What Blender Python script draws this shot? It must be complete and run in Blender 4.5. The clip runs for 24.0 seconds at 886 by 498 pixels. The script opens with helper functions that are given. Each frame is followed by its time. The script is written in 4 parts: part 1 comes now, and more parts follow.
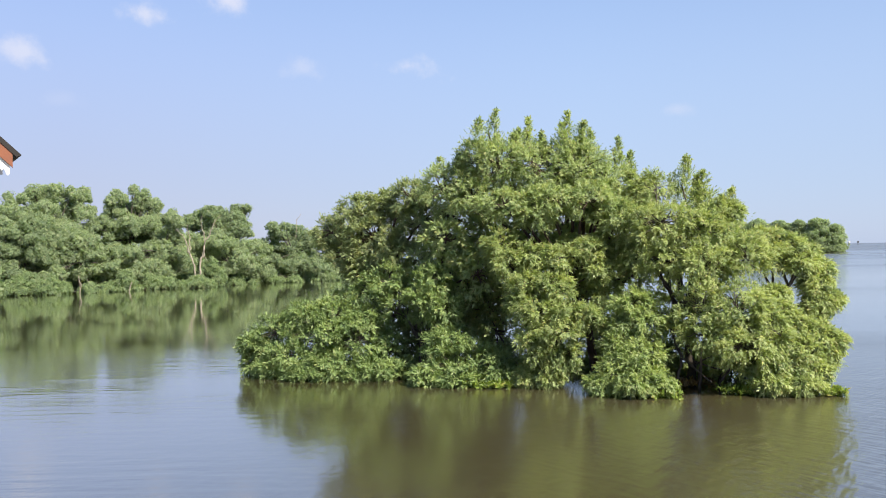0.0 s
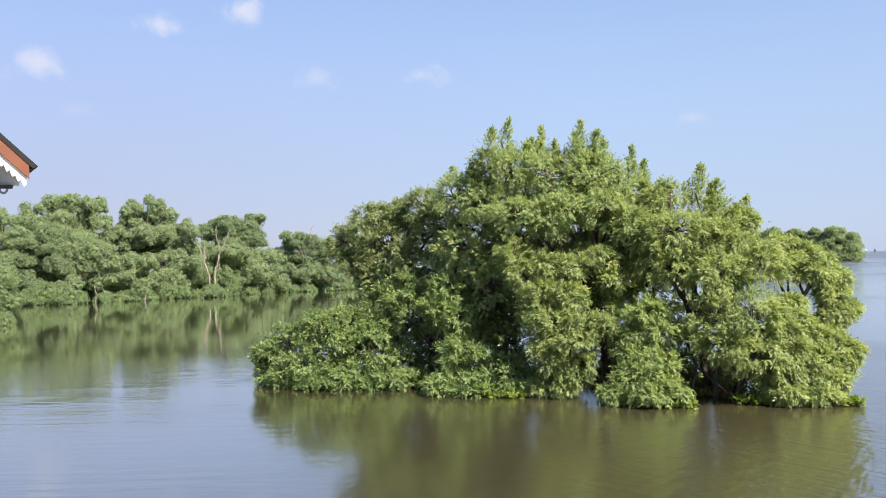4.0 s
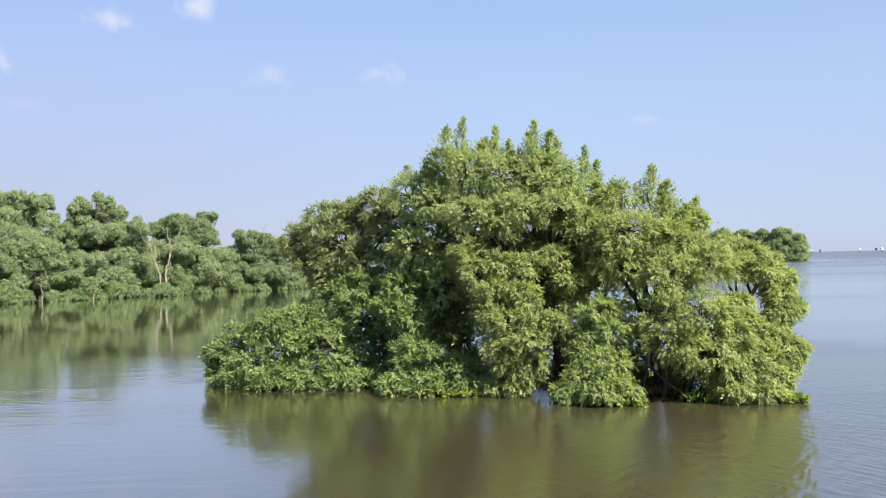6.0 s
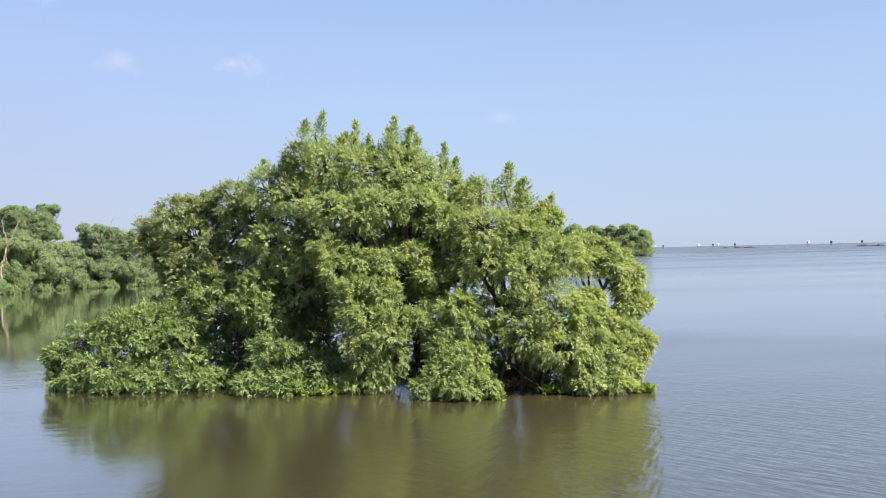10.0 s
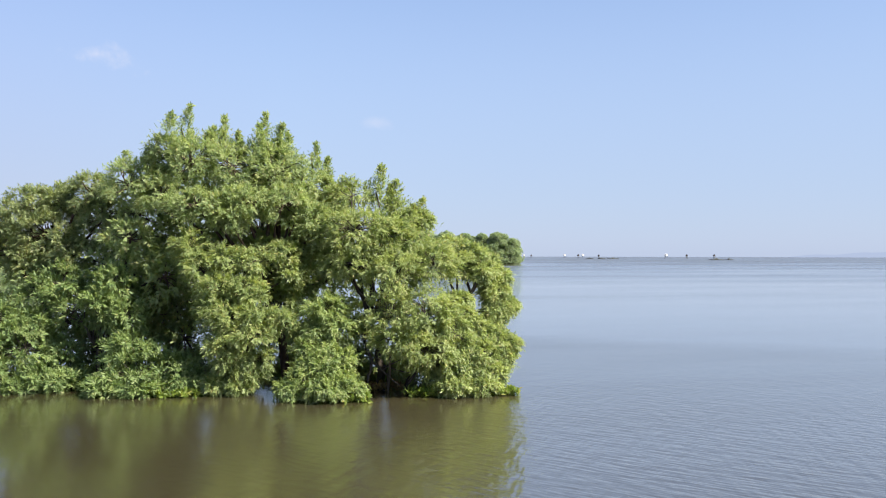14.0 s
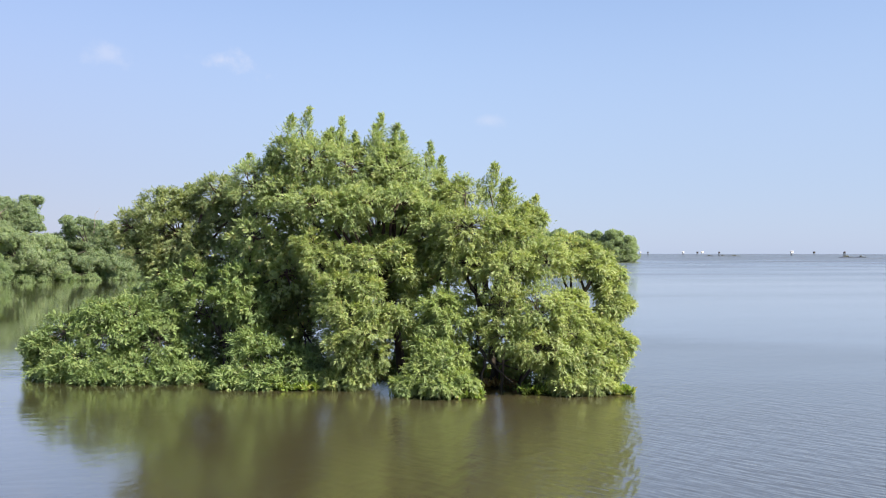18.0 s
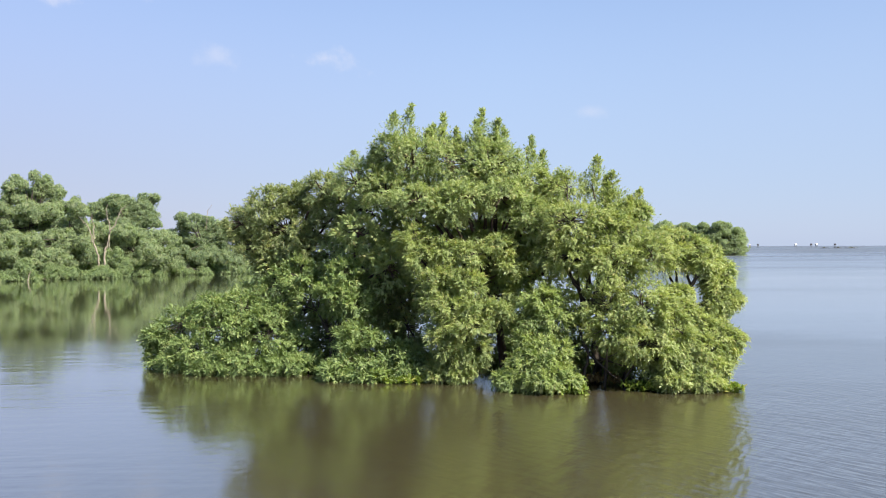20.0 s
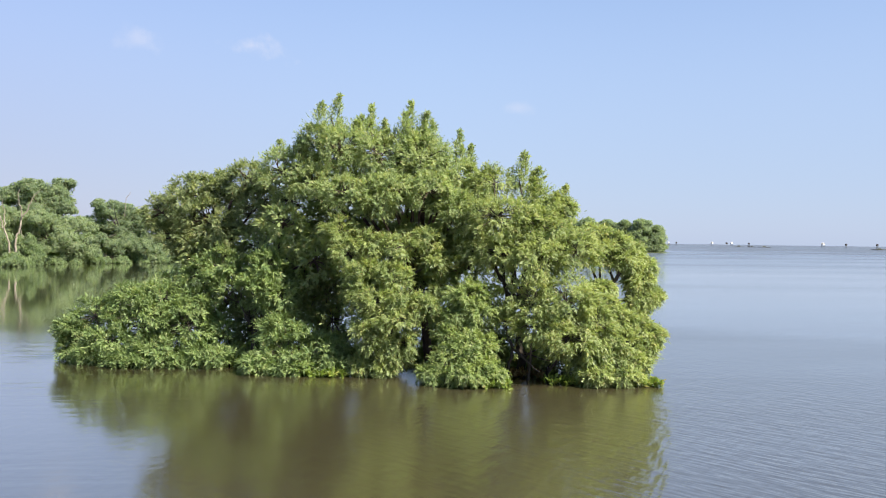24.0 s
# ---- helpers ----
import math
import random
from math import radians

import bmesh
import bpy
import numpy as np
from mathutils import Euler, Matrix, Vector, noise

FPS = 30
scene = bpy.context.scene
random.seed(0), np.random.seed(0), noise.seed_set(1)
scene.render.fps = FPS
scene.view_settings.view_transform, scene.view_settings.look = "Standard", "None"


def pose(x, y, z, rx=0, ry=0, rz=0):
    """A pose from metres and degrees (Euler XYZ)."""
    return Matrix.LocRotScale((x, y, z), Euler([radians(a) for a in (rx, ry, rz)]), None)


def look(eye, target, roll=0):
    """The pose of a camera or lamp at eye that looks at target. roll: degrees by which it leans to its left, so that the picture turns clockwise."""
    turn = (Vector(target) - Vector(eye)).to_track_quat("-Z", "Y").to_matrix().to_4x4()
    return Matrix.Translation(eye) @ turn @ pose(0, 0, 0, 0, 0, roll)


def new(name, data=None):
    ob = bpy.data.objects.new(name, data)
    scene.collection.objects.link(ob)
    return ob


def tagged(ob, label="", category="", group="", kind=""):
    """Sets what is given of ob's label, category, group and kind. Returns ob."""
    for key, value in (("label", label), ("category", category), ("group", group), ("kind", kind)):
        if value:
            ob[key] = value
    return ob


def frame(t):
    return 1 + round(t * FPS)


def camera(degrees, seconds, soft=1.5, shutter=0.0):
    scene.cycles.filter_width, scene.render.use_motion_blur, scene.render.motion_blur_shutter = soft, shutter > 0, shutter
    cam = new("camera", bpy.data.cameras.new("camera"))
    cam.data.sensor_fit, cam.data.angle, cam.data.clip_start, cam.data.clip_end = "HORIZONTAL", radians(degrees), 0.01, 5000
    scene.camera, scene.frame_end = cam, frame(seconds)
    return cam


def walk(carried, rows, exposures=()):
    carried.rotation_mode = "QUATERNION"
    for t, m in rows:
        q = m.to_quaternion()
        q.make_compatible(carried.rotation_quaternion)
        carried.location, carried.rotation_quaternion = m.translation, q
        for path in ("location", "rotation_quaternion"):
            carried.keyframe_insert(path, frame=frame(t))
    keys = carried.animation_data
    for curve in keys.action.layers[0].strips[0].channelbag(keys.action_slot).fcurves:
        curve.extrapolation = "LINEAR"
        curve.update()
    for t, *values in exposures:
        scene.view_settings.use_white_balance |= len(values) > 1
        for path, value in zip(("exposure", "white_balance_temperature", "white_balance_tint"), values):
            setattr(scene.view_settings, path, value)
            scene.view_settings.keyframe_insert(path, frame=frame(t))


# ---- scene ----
# camera: stands on a landing three metres above the water, turning by hand
cam = camera(53.8, 24.0, soft=1.0)
walk(cam, [
    (0, pose(-0.047, -0.089, 3.012, 90.21, 1.32, 0.36)),
    (0.5, pose(-0.040, -0.082, 3.019, 90.30, 1.35, 0.68)),
    (1, pose(-0.044, -0.093, 3.017, 90.43, 1.37, 1.57)),
    (1.5, pose(-0.036, -0.097, 3.010, 90.46, 1.30, 2.17)),
    (2, pose(-0.036, -0.098, 3.011, 90.50, 1.29, 2.60)),
    (2.5, pose(-0.040, -0.098, 3.018, 90.56, 1.35, 2.69)),
    (3, pose(-0.043, -0.097, 3.025, 90.64, 1.42, 2.47)),
    (3.5, pose(-0.044, -0.097, 3.027, 90.73, 1.44, 1.94)),
    (4, pose(-0.038, -0.096, 3.020, 90.82, 1.42, 1.26)),
    (4.5, pose(-0.039, -0.093, 3.020, 90.84, 1.40, 0.47)),
    (5, pose(-0.029, -0.084, 3.025, 90.78, 1.38, -0.30)),
    (5.5, pose(-0.019, -0.072, 3.017, 90.69, 1.28, -1.00)),
    (6, pose(-0.018, -0.089, 3.020, 90.70, 1.28, -1.70)),
    (6.5, pose(-0.023, -0.076, 3.010, 90.80, 1.31, -2.61)),
    (7, pose(-0.016, -0.067, 3.018, 90.78, 1.43, -3.37)),
    (7.5, pose(-0.008, -0.067, 3.013, 90.73, 1.40, -4.21)),
    (8, pose(-0.008, -0.040, 3.017, 90.51, 1.34, -5.07)),
    (8.5, pose(-0.015, -0.006, 3.020, 90.34, 1.26, -6.35)),
    (9, pose(-0.016, 0.013, 3.020, 90.33, 1.21, -8.07)),
    (9.5, pose(-0.025, 0.026, 3.040, 90.28, 1.30, -9.65)),
    (10, pose(-0.023, 0.027, 3.041, 90.17, 1.28, -10.91)),
    (10.5, pose(-0.014, 0.026, 3.035, 89.98, 1.09, -11.73)),
    (11, pose(-0.005, 0.023, 3.027, 89.81, 0.81, -12.49)),
    (11.5, pose(-0.001, 0.021, 3.021, 89.75, 0.50, -13.53)),
    (12, pose(-0.003, 0.018, 3.009, 89.78, 0.21, -14.84)),
    (12.5, pose(0.006, 0.038, 3.015, 89.82, 0.02, -16.16)),
    (13, pose(0.022, 0.062, 2.995, 89.92, 0.05, -17.36)),
    (13.5, pose(0.028, 0.086, 2.976, 90.13, 0.01, -18.39)),
    (14, pose(0.041, 0.101, 2.959, 90.45, -0.14, -19.30)),
    (14.5, pose(0.033, 0.097, 2.989, 90.64, -0.42, -20.14)),
    (15, pose(0.045, 0.100, 2.980, 90.73, -0.35, -20.43)),
    (15.5, pose(0.057, 0.100, 2.945, 90.80, -0.20, -19.98)),
    (16, pose(0.048, 0.102, 2.954, 90.79, -0.24, -18.93)),
    (16.5, pose(0.038, 0.081, 2.960, 90.62, -0.09, -17.45)),
    (17, pose(0.041, 0.053, 2.947, 90.47, -0.02, -15.79)),
    (17.5, pose(0.022, 0.040, 2.949, 90.37, 0.06, -13.87)),
    (18, pose(0.022, 0.009, 2.966, 90.27, -0.07, -11.86)),
    (18.5, pose(0.023, 0.025, 2.976, 90.12, -0.04, -10.09)),
    (19, pose(0.021, 0.036, 2.998, 89.96, -0.02, -8.24)),
    (19.5, pose(-0.005, -0.040, 2.998, 89.84, 0.12, -6.48)),
    (20, pose(-0.001, -0.046, 2.997, 89.85, 0.20, -5.24)),
    (20.5, pose(0.016, -0.030, 2.995, 90.01, 0.18, -4.92)),
    (21, pose(0.032, -0.009, 2.995, 90.19, 0.15, -5.33)),
    (21.5, pose(0.036, 0.001, 2.997, 90.27, 0.15, -6.26)),
    (22, pose(0.009, -0.001, 3.014, 90.26, 0.19, -7.39)),
    (22.5, pose(0.001, 0.034, 3.015, 90.19, 0.07, -8.29)),
    (23, pose(0.006, 0.065, 3.003, 90.03, -0.07, -8.94)),
    (23.5, pose(-0.015, 0.061, 2.999, 89.77, -0.42, -9.73)),
    (24, pose(-0.009, 0.062, 2.999, 89.42, -0.80, -10.11)),
])

# ---- light ----
SUN_AZ, SUN_EL = 137.0, 45.0          # degrees clockwise from +y, above the horizon
world = bpy.data.worlds.new("sky")
scene.world = world
world.use_nodes = True
wn, wl = world.node_tree.nodes, world.node_tree.links
wn.clear()
w_out = wn.new("ShaderNodeOutputWorld")
w_bg = wn.new("ShaderNodeBackground")
w_sky = wn.new("ShaderNodeTexSky")
w_sky.sky_type = "NISHITA"
w_sky.sun_disc = False
w_sky.sun_elevation = radians(SUN_EL)
w_sky.sun_rotation = radians(SUN_AZ)
w_sky.air_density, w_sky.dust_density, w_sky.ozone_density = 1.0, 0.4, 2.0
w_bg.inputs["Strength"].default_value = 0.087
# a few thin fair-weather clouds low over the bank: (azimuth, elevation, half width, half height, density)
CLOUDS = [(-2.3, 11.9, 2.5, 1.0, 0.72), (-19.0, 14.9, 1.9, 1.0, 0.75), (-13.9, 15.8, 2.3, 1.2, 0.8), (-25.8, 12.0, 2.2, 1.1, 0.7),
          (-9.2, 11.8, 1.6, 1.0, 0.36), (15.0, 8.55, 1.3, 0.5, 0.28), (-24.0, 9.6, 1.6, 0.6, 0.12)]
w_co = wn.new("ShaderNodeTexCoord")
w_noise = wn.new("ShaderNodeTexNoise")
w_noise.inputs["Scale"].default_value = 26.0
w_noise.inputs["Detail"].default_value = 6.0
w_noise.inputs["Roughness"].default_value = 0.6
wl.new(w_co.outputs["Generated"], w_noise.inputs["Vector"])


def wmath(op, a, b=None, c=None):
    n = wn.new("ShaderNodeMath")
    n.operation = op
    for k, v in enumerate((a, b, c)):
        if v is None:
            continue
        if isinstance(v, (int, float)):
            n.inputs[k].default_value = v
        else:
            wl.new(v, n.inputs[k])
    return n.outputs[0]


def wdot(vec):
    n = wn.new("ShaderNodeVectorMath")
    n.operation = "DOT_PRODUCT"
    wl.new(w_co.outputs["Generated"], n.inputs[0])
    n.inputs[1].default_value = vec
    return n.outputs["Value"]


cover = None
for az, el, hw, hh, dens in CLOUDS:
    a, e = radians(az), radians(el)
    u = wmath("DIVIDE", wdot((math.cos(a), -math.sin(a), 0)), math.sin(radians(hw)))
    v0 = wmath("DIVIDE", wdot((-math.sin(a) * math.sin(e), -math.cos(a) * math.sin(e), math.cos(e))), math.sin(radians(hh)))
    v = wmath("ADD", v0, wmath("MULTIPLY", wmath("SUBTRACT", 0.5, wmath("MULTIPLY", u, u)), -0.35))
    r = wmath("ADD", wmath("MULTIPLY", u, u), wmath("MULTIPLY", v, v))
    m = wmath("SUBTRACT", 1.0, wmath("SQRT", r))
    m = wmath("ADD", m, wmath("MULTIPLY", wmath("SUBTRACT", w_noise.outputs["Fac"], 0.52), 2.6))
    ahead = wmath("GREATER_THAN", wdot((math.sin(a), math.cos(a), 0)), 0.2)
    n = wn.new("ShaderNodeMapRange")
    n.interpolation_type = "SMOOTHSTEP"
    n.inputs["From Max"].default_value = 1.1
    n.inputs["To Max"].default_value = dens
    wl.new(m, n.inputs["Value"])
    m = wmath("MULTIPLY", n.outputs["Result"], ahead)
    cover = m if cover is None else wmath("MAXIMUM", cover, m)
w_mix = wn.new("ShaderNodeMix")
w_mix.data_type = "RGBA"
wl.new(cover, w_mix.inputs["Factor"])
w_tint = wn.new("ShaderNodeMix")
w_tint.data_type, w_tint.blend_type = "RGBA", "MULTIPLY"
w_tint.inputs["Factor"].default_value = 1.0
w_tint.inputs["B"].default_value = (0.98, 0.965, 1.04, 1.0)
wl.new(w_sky.outputs["Color"], w_tint.inputs["A"])
# humid haze, thickest at the horizon
w_up = wn.new("ShaderNodeMapRange")
w_up.interpolation_type = "SMOOTHERSTEP"
w_up.inputs["From Min"].default_value, w_up.inputs["From Max"].default_value = -0.02, 0.55
w_up.inputs["To Min"].default_value, w_up.inputs["To Max"].default_value = 0.85, 0.0
wl.new(wdot((0, 0, 1)), w_up.inputs["Value"])
w_haze = wn.new("ShaderNodeMix")
w_haze.data_type = "RGBA"
wl.new(w_up.outputs["Result"], w_haze.inputs["Factor"])
wl.new(w_tint.outputs["Result"], w_haze.inputs["A"])
w_side = wn.new("ShaderNodeMapRange")
w_side.inputs["From Min"].default_value, w_side.inputs["From Max"].default_value = -0.4, 0.15
wl.new(wdot((1, 0, 0)), w_side.inputs["Value"])
w_cast = wn.new("ShaderNodeMix")
w_cast.data_type = "RGBA"
wl.new(w_side.outputs["Result"], w_cast.inputs["Factor"])
w_cast.inputs["A"].default_value, w_cast.inputs["B"].default_value = (2.08, 2.21, 3.27, 1), (2.27, 2.83, 4.05, 1)
wl.new(w_cast.outputs["Result"], w_haze.inputs["B"])
wl.new(w_haze.outputs["Result"], w_mix.inputs["A"])
w_mix.inputs["B"].default_value = (4.0, 4.1, 4.8, 1)
wl.new(w_mix.outputs["Result"], w_bg.inputs["Color"])
wl.new(w_bg.outputs["Background"], w_out.inputs["Surface"])

sun = new("sun", bpy.data.lights.new("sun", "SUN"))
sun.data.energy, sun.data.angle, sun.data.color = 5.0, radians(0.6), (1.0, 0.93, 0.82)
sa, se = radians(SUN_AZ), radians(SUN_EL)
sun.matrix_world = look((60 * math.sin(sa) * math.cos(se), 60 * math.cos(sa) * math.cos(se), 60 * math.sin(se)), (0, 0, 0))
scene.view_settings.exposure = 1.2


# ---- materials ----
def material(name):
    m = bpy.data.materials.new(name)
    m.use_nodes = True
    nt = m.node_tree
    return m, nt, nt.nodes["Principled BSDF"]


def ramp(nt, source, stops):
    n = nt.nodes.new("ShaderNodeValToRGB")
    el = n.color_ramp.elements
    while len(el) < len(stops):
        el.new(0.5)
    for e, (p, c) in zip(el, stops):
        e.position, e.color = p, (*c, 1)
    nt.links.new(source, n.inputs["Fac"])
    return n.outputs["Color"]


def tex_noise(nt, scale, detail=4.0, rough=0.55, coord="Object", stretch=None, turn=0):
    co = nt.nodes.new("ShaderNodeTexCoord")
    n = nt.nodes.new("ShaderNodeTexNoise")
    n.inputs["Scale"].default_value, n.inputs["Detail"].default_value, n.inputs["Roughness"].default_value = scale, detail, rough
    src = co.outputs[coord]
    if stretch:
        if turn:
            rt = nt.nodes.new("ShaderNodeMapping")
            rt.inputs["Rotation"].default_value = (0, 0, radians(turn))
            nt.links.new(src, rt.inputs["Vector"])
            src = rt.outputs["Vector"]
        mp = nt.nodes.new("ShaderNodeMapping")
        mp.inputs["Scale"].default_value = stretch
        nt.links.new(src, mp.inputs["Vector"])
        src = mp.outputs["Vector"]
    nt.links.new(src, n.inputs["Vector"])
    return n.outputs["Fac"]


def bump(nt, bsdf, height, strength, distance):
    b = nt.nodes.new("ShaderNodeBump")
    b.inputs["Strength"].default_value, b.inputs["Distance"].default_value = strength, distance
    nt.links.new(height, b.inputs["Height"])
    nt.links.new(b.outputs["Normal"], bsdf.inputs["Normal"])
    return b


def leaf_material(name, dark, mid, light, old, gloss=0.45, through_leaf=0.45, sheen=0.32):
    """Leaves: each one has its own green; a few are yellowed."""
    m, nt, p = material(name)
    geo = nt.nodes.new("ShaderNodeNewGeometry")
    col = ramp(nt, geo.outputs["Random Per Island"], [(0.0, dark), (0.45, mid), (0.9, light), (0.985, old)])
    spot = tex_noise(nt, 3.2, 3.0)
    hue = nt.nodes.new("ShaderNodeMix")
    hue.data_type, hue.blend_type = "RGBA", "MULTIPLY"
    hue.inputs["Factor"].default_value = 1.0
    nt.links.new(col, hue.inputs["A"])
    nt.links.new(ramp(nt, spot, [(0.30, (0.72, 0.79, 0.82)), (0.70, (1.26, 1.22, 1.08))]), hue.inputs["B"])
    col = hue.outputs["Result"]
    nt.links.new(col, p.inputs["Base Color"])
    p.inputs["Roughness"].default_value = gloss
    p.inputs["Specular IOR Level"].default_value = sheen
    tr = nt.nodes.new("ShaderNodeBsdfTranslucent")
    warm = nt.nodes.new("ShaderNodeMix")
    warm.data_type, warm.blend_type = "RGBA", "MULTIPLY"
    warm.inputs["Factor"].default_value = 1.0
    warm.inputs["B"].default_value = (1.38, 1.42, 0.80, 1)
    nt.links.new(col, warm.inputs["A"])
    nt.links.new(warm.outputs["Result"], tr.inputs["Color"])
    mx = nt.nodes.new("ShaderNodeMixShader")
    mx.inputs["Fac"].default_value = through_leaf
    nt.links.new(p.outputs["BSDF"], mx.inputs[1])
    nt.links.new(tr.outputs["BSDF"], mx.inputs[2])
    nt.links.new(mx.outputs["Shader"], nt.nodes["Material Output"].inputs["Surface"])
    return m


def bark_material(name, dark, light, scale=9.0):
    m, nt, p = material(name)
    f1 = tex_noise(nt, scale, 6.0, 0.65, stretch=(1, 1, 0.25))
    nt.links.new(ramp(nt, f1, [(0.3, dark), (0.7, light)]), p.inputs["Base Color"])
    p.inputs["Roughness"].default_value = 0.85
    bump(nt, p, f1, 0.6, 0.02)
    return m


def paint_material(name, colour, worn, rough=0.5, scale=4.0):
    m, nt, p = material(name)
    f1 = tex_noise(nt, scale, 7.0, 0.65)
    nt.links.new(ramp(nt, f1, [(0.3, worn), (0.55, colour)]), p.inputs["Base Color"])
    p.inputs["Roughness"].default_value = rough
    bump(nt, p, tex_noise(nt, scale * 12, 3.0), 0.15, 0.004)
    return m


def water_material():
    """Silty brown-green water: calm in the lee of the trees, rippled in the open."""
    m, nt, p = material("silty_water")
    silt = tex_noise(nt, 0.05, 3.0)
    nt.links.new(ramp(nt, silt, [(0.3, (0.047, 0.040, 0.019)), (0.7, (0.053, 0.045, 0.023))]), p.inputs["Base Color"])
    p.inputs["IOR"].default_value = 1.5
    p.inputs["Coat Weight"].default_value, p.inputs["Coat IOR"].default_value, p.inputs["Coat Roughness"].default_value = 0.90, 2.0, 0.12
    p.inputs["Roughness"].default_value = 0.09
    # ripples: short crests, longer swell and calm lanes
    small = tex_noise(nt, 1.0, 2.5, 0.55, stretch=(1.4, 4.4, 1), turn=-50)
    swell = tex_noise(nt, 1.0, 2.0, 0.5, stretch=(0.35, 0.95, 1))
    lanes = ramp(nt, tex_noise(nt, 1.0, 2.0, 0.5, stretch=(0.02, 0.06, 1)), [(0.35, (0.25, 0.25, 0.25)), (0.65, (1, 1, 1))])
    co = nt.nodes.new("ShaderNodeTexCoord")
    sep = nt.nodes.new("ShaderNodeSeparateXYZ")
    nt.links.new(co.outputs["Object"], sep.inputs["Vector"])
    openness = nt.nodes.new("ShaderNodeMapRange")
    openness.interpolation_type = "SMOOTHSTEP"
    openness.inputs["From Min"].default_value, openness.inputs["From Max"].default_value = -3.0, 9.0
    openness.inputs["To Min"].default_value, openness.inputs["To Max"].default_value = 0.16, 1.75
    nt.links.new(sep.outputs["X"], openness.inputs["Value"])

    def times_(a, b):
        n = nt.nodes.new("ShaderNodeMath")
        n.operation = "MULTIPLY"
        for k, v in enumerate((a, b)):
            if isinstance(v, (int, float)):
                n.inputs[k].default_value = v
            else:
                nt.links.new(v, n.inputs[k])
        return n.outputs[0]

    add = nt.nodes.new("ShaderNodeMath")
    add.operation = "ADD"
    nt.links.new(times_(times_(small, openness.outputs["Result"]), lanes), add.inputs[0])
    # the swell dies away towards the bank
    reach = nt.nodes.new("ShaderNodeMapRange")
    reach.interpolation_type = "SMOOTHSTEP"
    reach.inputs["From Min"].default_value, reach.inputs["From Max"].default_value = -8.0, 0.0
    reach.inputs["To Min"].default_value, reach.inputs["To Max"].default_value = 0.14, 0.55
    nt.links.new(sep.outputs["X"], reach.inputs["Value"])
    nt.links.new(times_(swell, reach.outputs["Result"]), add.inputs[1])
    # two trains of short crests cross in the open water close by
    crests = nt.nodes.new("ShaderNodeMath")
    crests.operation = "ADD"
    nt.links.new(tex_noise(nt, 1.0, 1.0, 0.5, stretch=(1.5, 6.0, 1), turn=-60), crests.inputs[0])
    nt.links.new(tex_noise(nt, 1.0, 1.0, 0.5, stretch=(1.7, 6.8, 1), turn=57), crests.inputs[1])
    # the wind roughens the open water farther out, in lanes
    far = nt.nodes.new("ShaderNodeVectorMath")
    far.operation = "LENGTH"
    nt.links.new(co.outputs["Object"], far.inputs[0])
    close = nt.nodes.new("ShaderNodeMapRange")
    close.interpolation_type = "SMOOTHSTEP"
    close.inputs["From Min"].default_value, close.inputs["From Max"].default_value = 11.0, 26.0
    close.inputs["To Min"].default_value, close.inputs["To Max"].default_value = 0.95, 0.2
    nt.links.new(far.outputs["Value"], close.inputs["Value"])
    both = nt.nodes.new("ShaderNodeMath")
    both.operation = "ADD"
    nt.links.new(add.outputs[0], both.inputs[0])
    nt.links.new(times_(times_(crests.outputs[0], close.outputs["Result"]), openness.outputs["Result"]), both.inputs[1])
    # low lines of ripples in the quiet water towards the bank
    lines = ramp(nt, tex_noise(nt, 1.0, 2.0, 0.5, stretch=(0.55, 3.4, 1)), [(0.35, (0, 0, 0)), (0.65, (1, 1, 1))])
    patch = ramp(nt, tex_noise(nt, 1.0, 2.0, 0.5, stretch=(0.14, 0.22, 1)), [(0.38, (0.1, 0.1, 0.1)), (0.58, (1, 1, 1))])
    quiet = nt.nodes.new("ShaderNodeMapRange")
    quiet.interpolation_type = "SMOOTHSTEP"
    quiet.inputs["From Min"].default_value, quiet.inputs["From Max"].default_value = 22.0, 36.0
    quiet.inputs["To Min"].default_value, quiet.inputs["To Max"].default_value = 0.28, 0.02
    nt.links.new(far.outputs["Value"], quiet.inputs["Value"])
    west = nt.nodes.new("ShaderNodeMapRange")
    west.inputs["From Min"].default_value, west.inputs["From Max"].default_value = -3.5, 2.0
    west.inputs["To Min"].default_value, west.inputs["To Max"].default_value = 1.0, 0.25
    nt.links.new(sep.outputs["X"], west.inputs["Value"])
    every = nt.nodes.new("ShaderNodeMath")
    every.operation = "ADD"
    nt.links.new(both.outputs[0], every.inputs[0])
    nt.links.new(times_(times_(times_(lines, patch), quiet.outputs["Result"]), west.outputs["Result"]), every.inputs[1])
    # two cat's-paws: one in the quiet water, one beside the drooping boughs
    paws = every.outputs[0]
    for (px, py, pr), stretch, turn, high in (((-9.4, 20.2, 3.2), (0.9, 4.2, 1), 8, 2.6), ((7.0, 15.6, 1.3), (2.2, 6.5, 1), -62, 1.1)):
        away = nt.nodes.new("ShaderNodeVectorMath")
        away.operation = "DISTANCE"
        nt.links.new(co.outputs["Object"], away.inputs[0])
        away.inputs[1].default_value = (px, py, 0)
        fade = nt.nodes.new("ShaderNodeMapRange")
        fade.interpolation_type = "SMOOTHSTEP"
        fade.inputs["From Min"].default_value, fade.inputs["From Max"].default_value = 0.25 * pr, pr
        fade.inputs["To Min"].default_value, fade.inputs["To Max"].default_value = high, 0.0
        nt.links.new(away.outputs["Value"], fade.inputs["Value"])
        sum_ = nt.nodes.new("ShaderNodeMath")
        sum_.operation = "ADD"
        nt.links.new(paws, sum_.inputs[0])
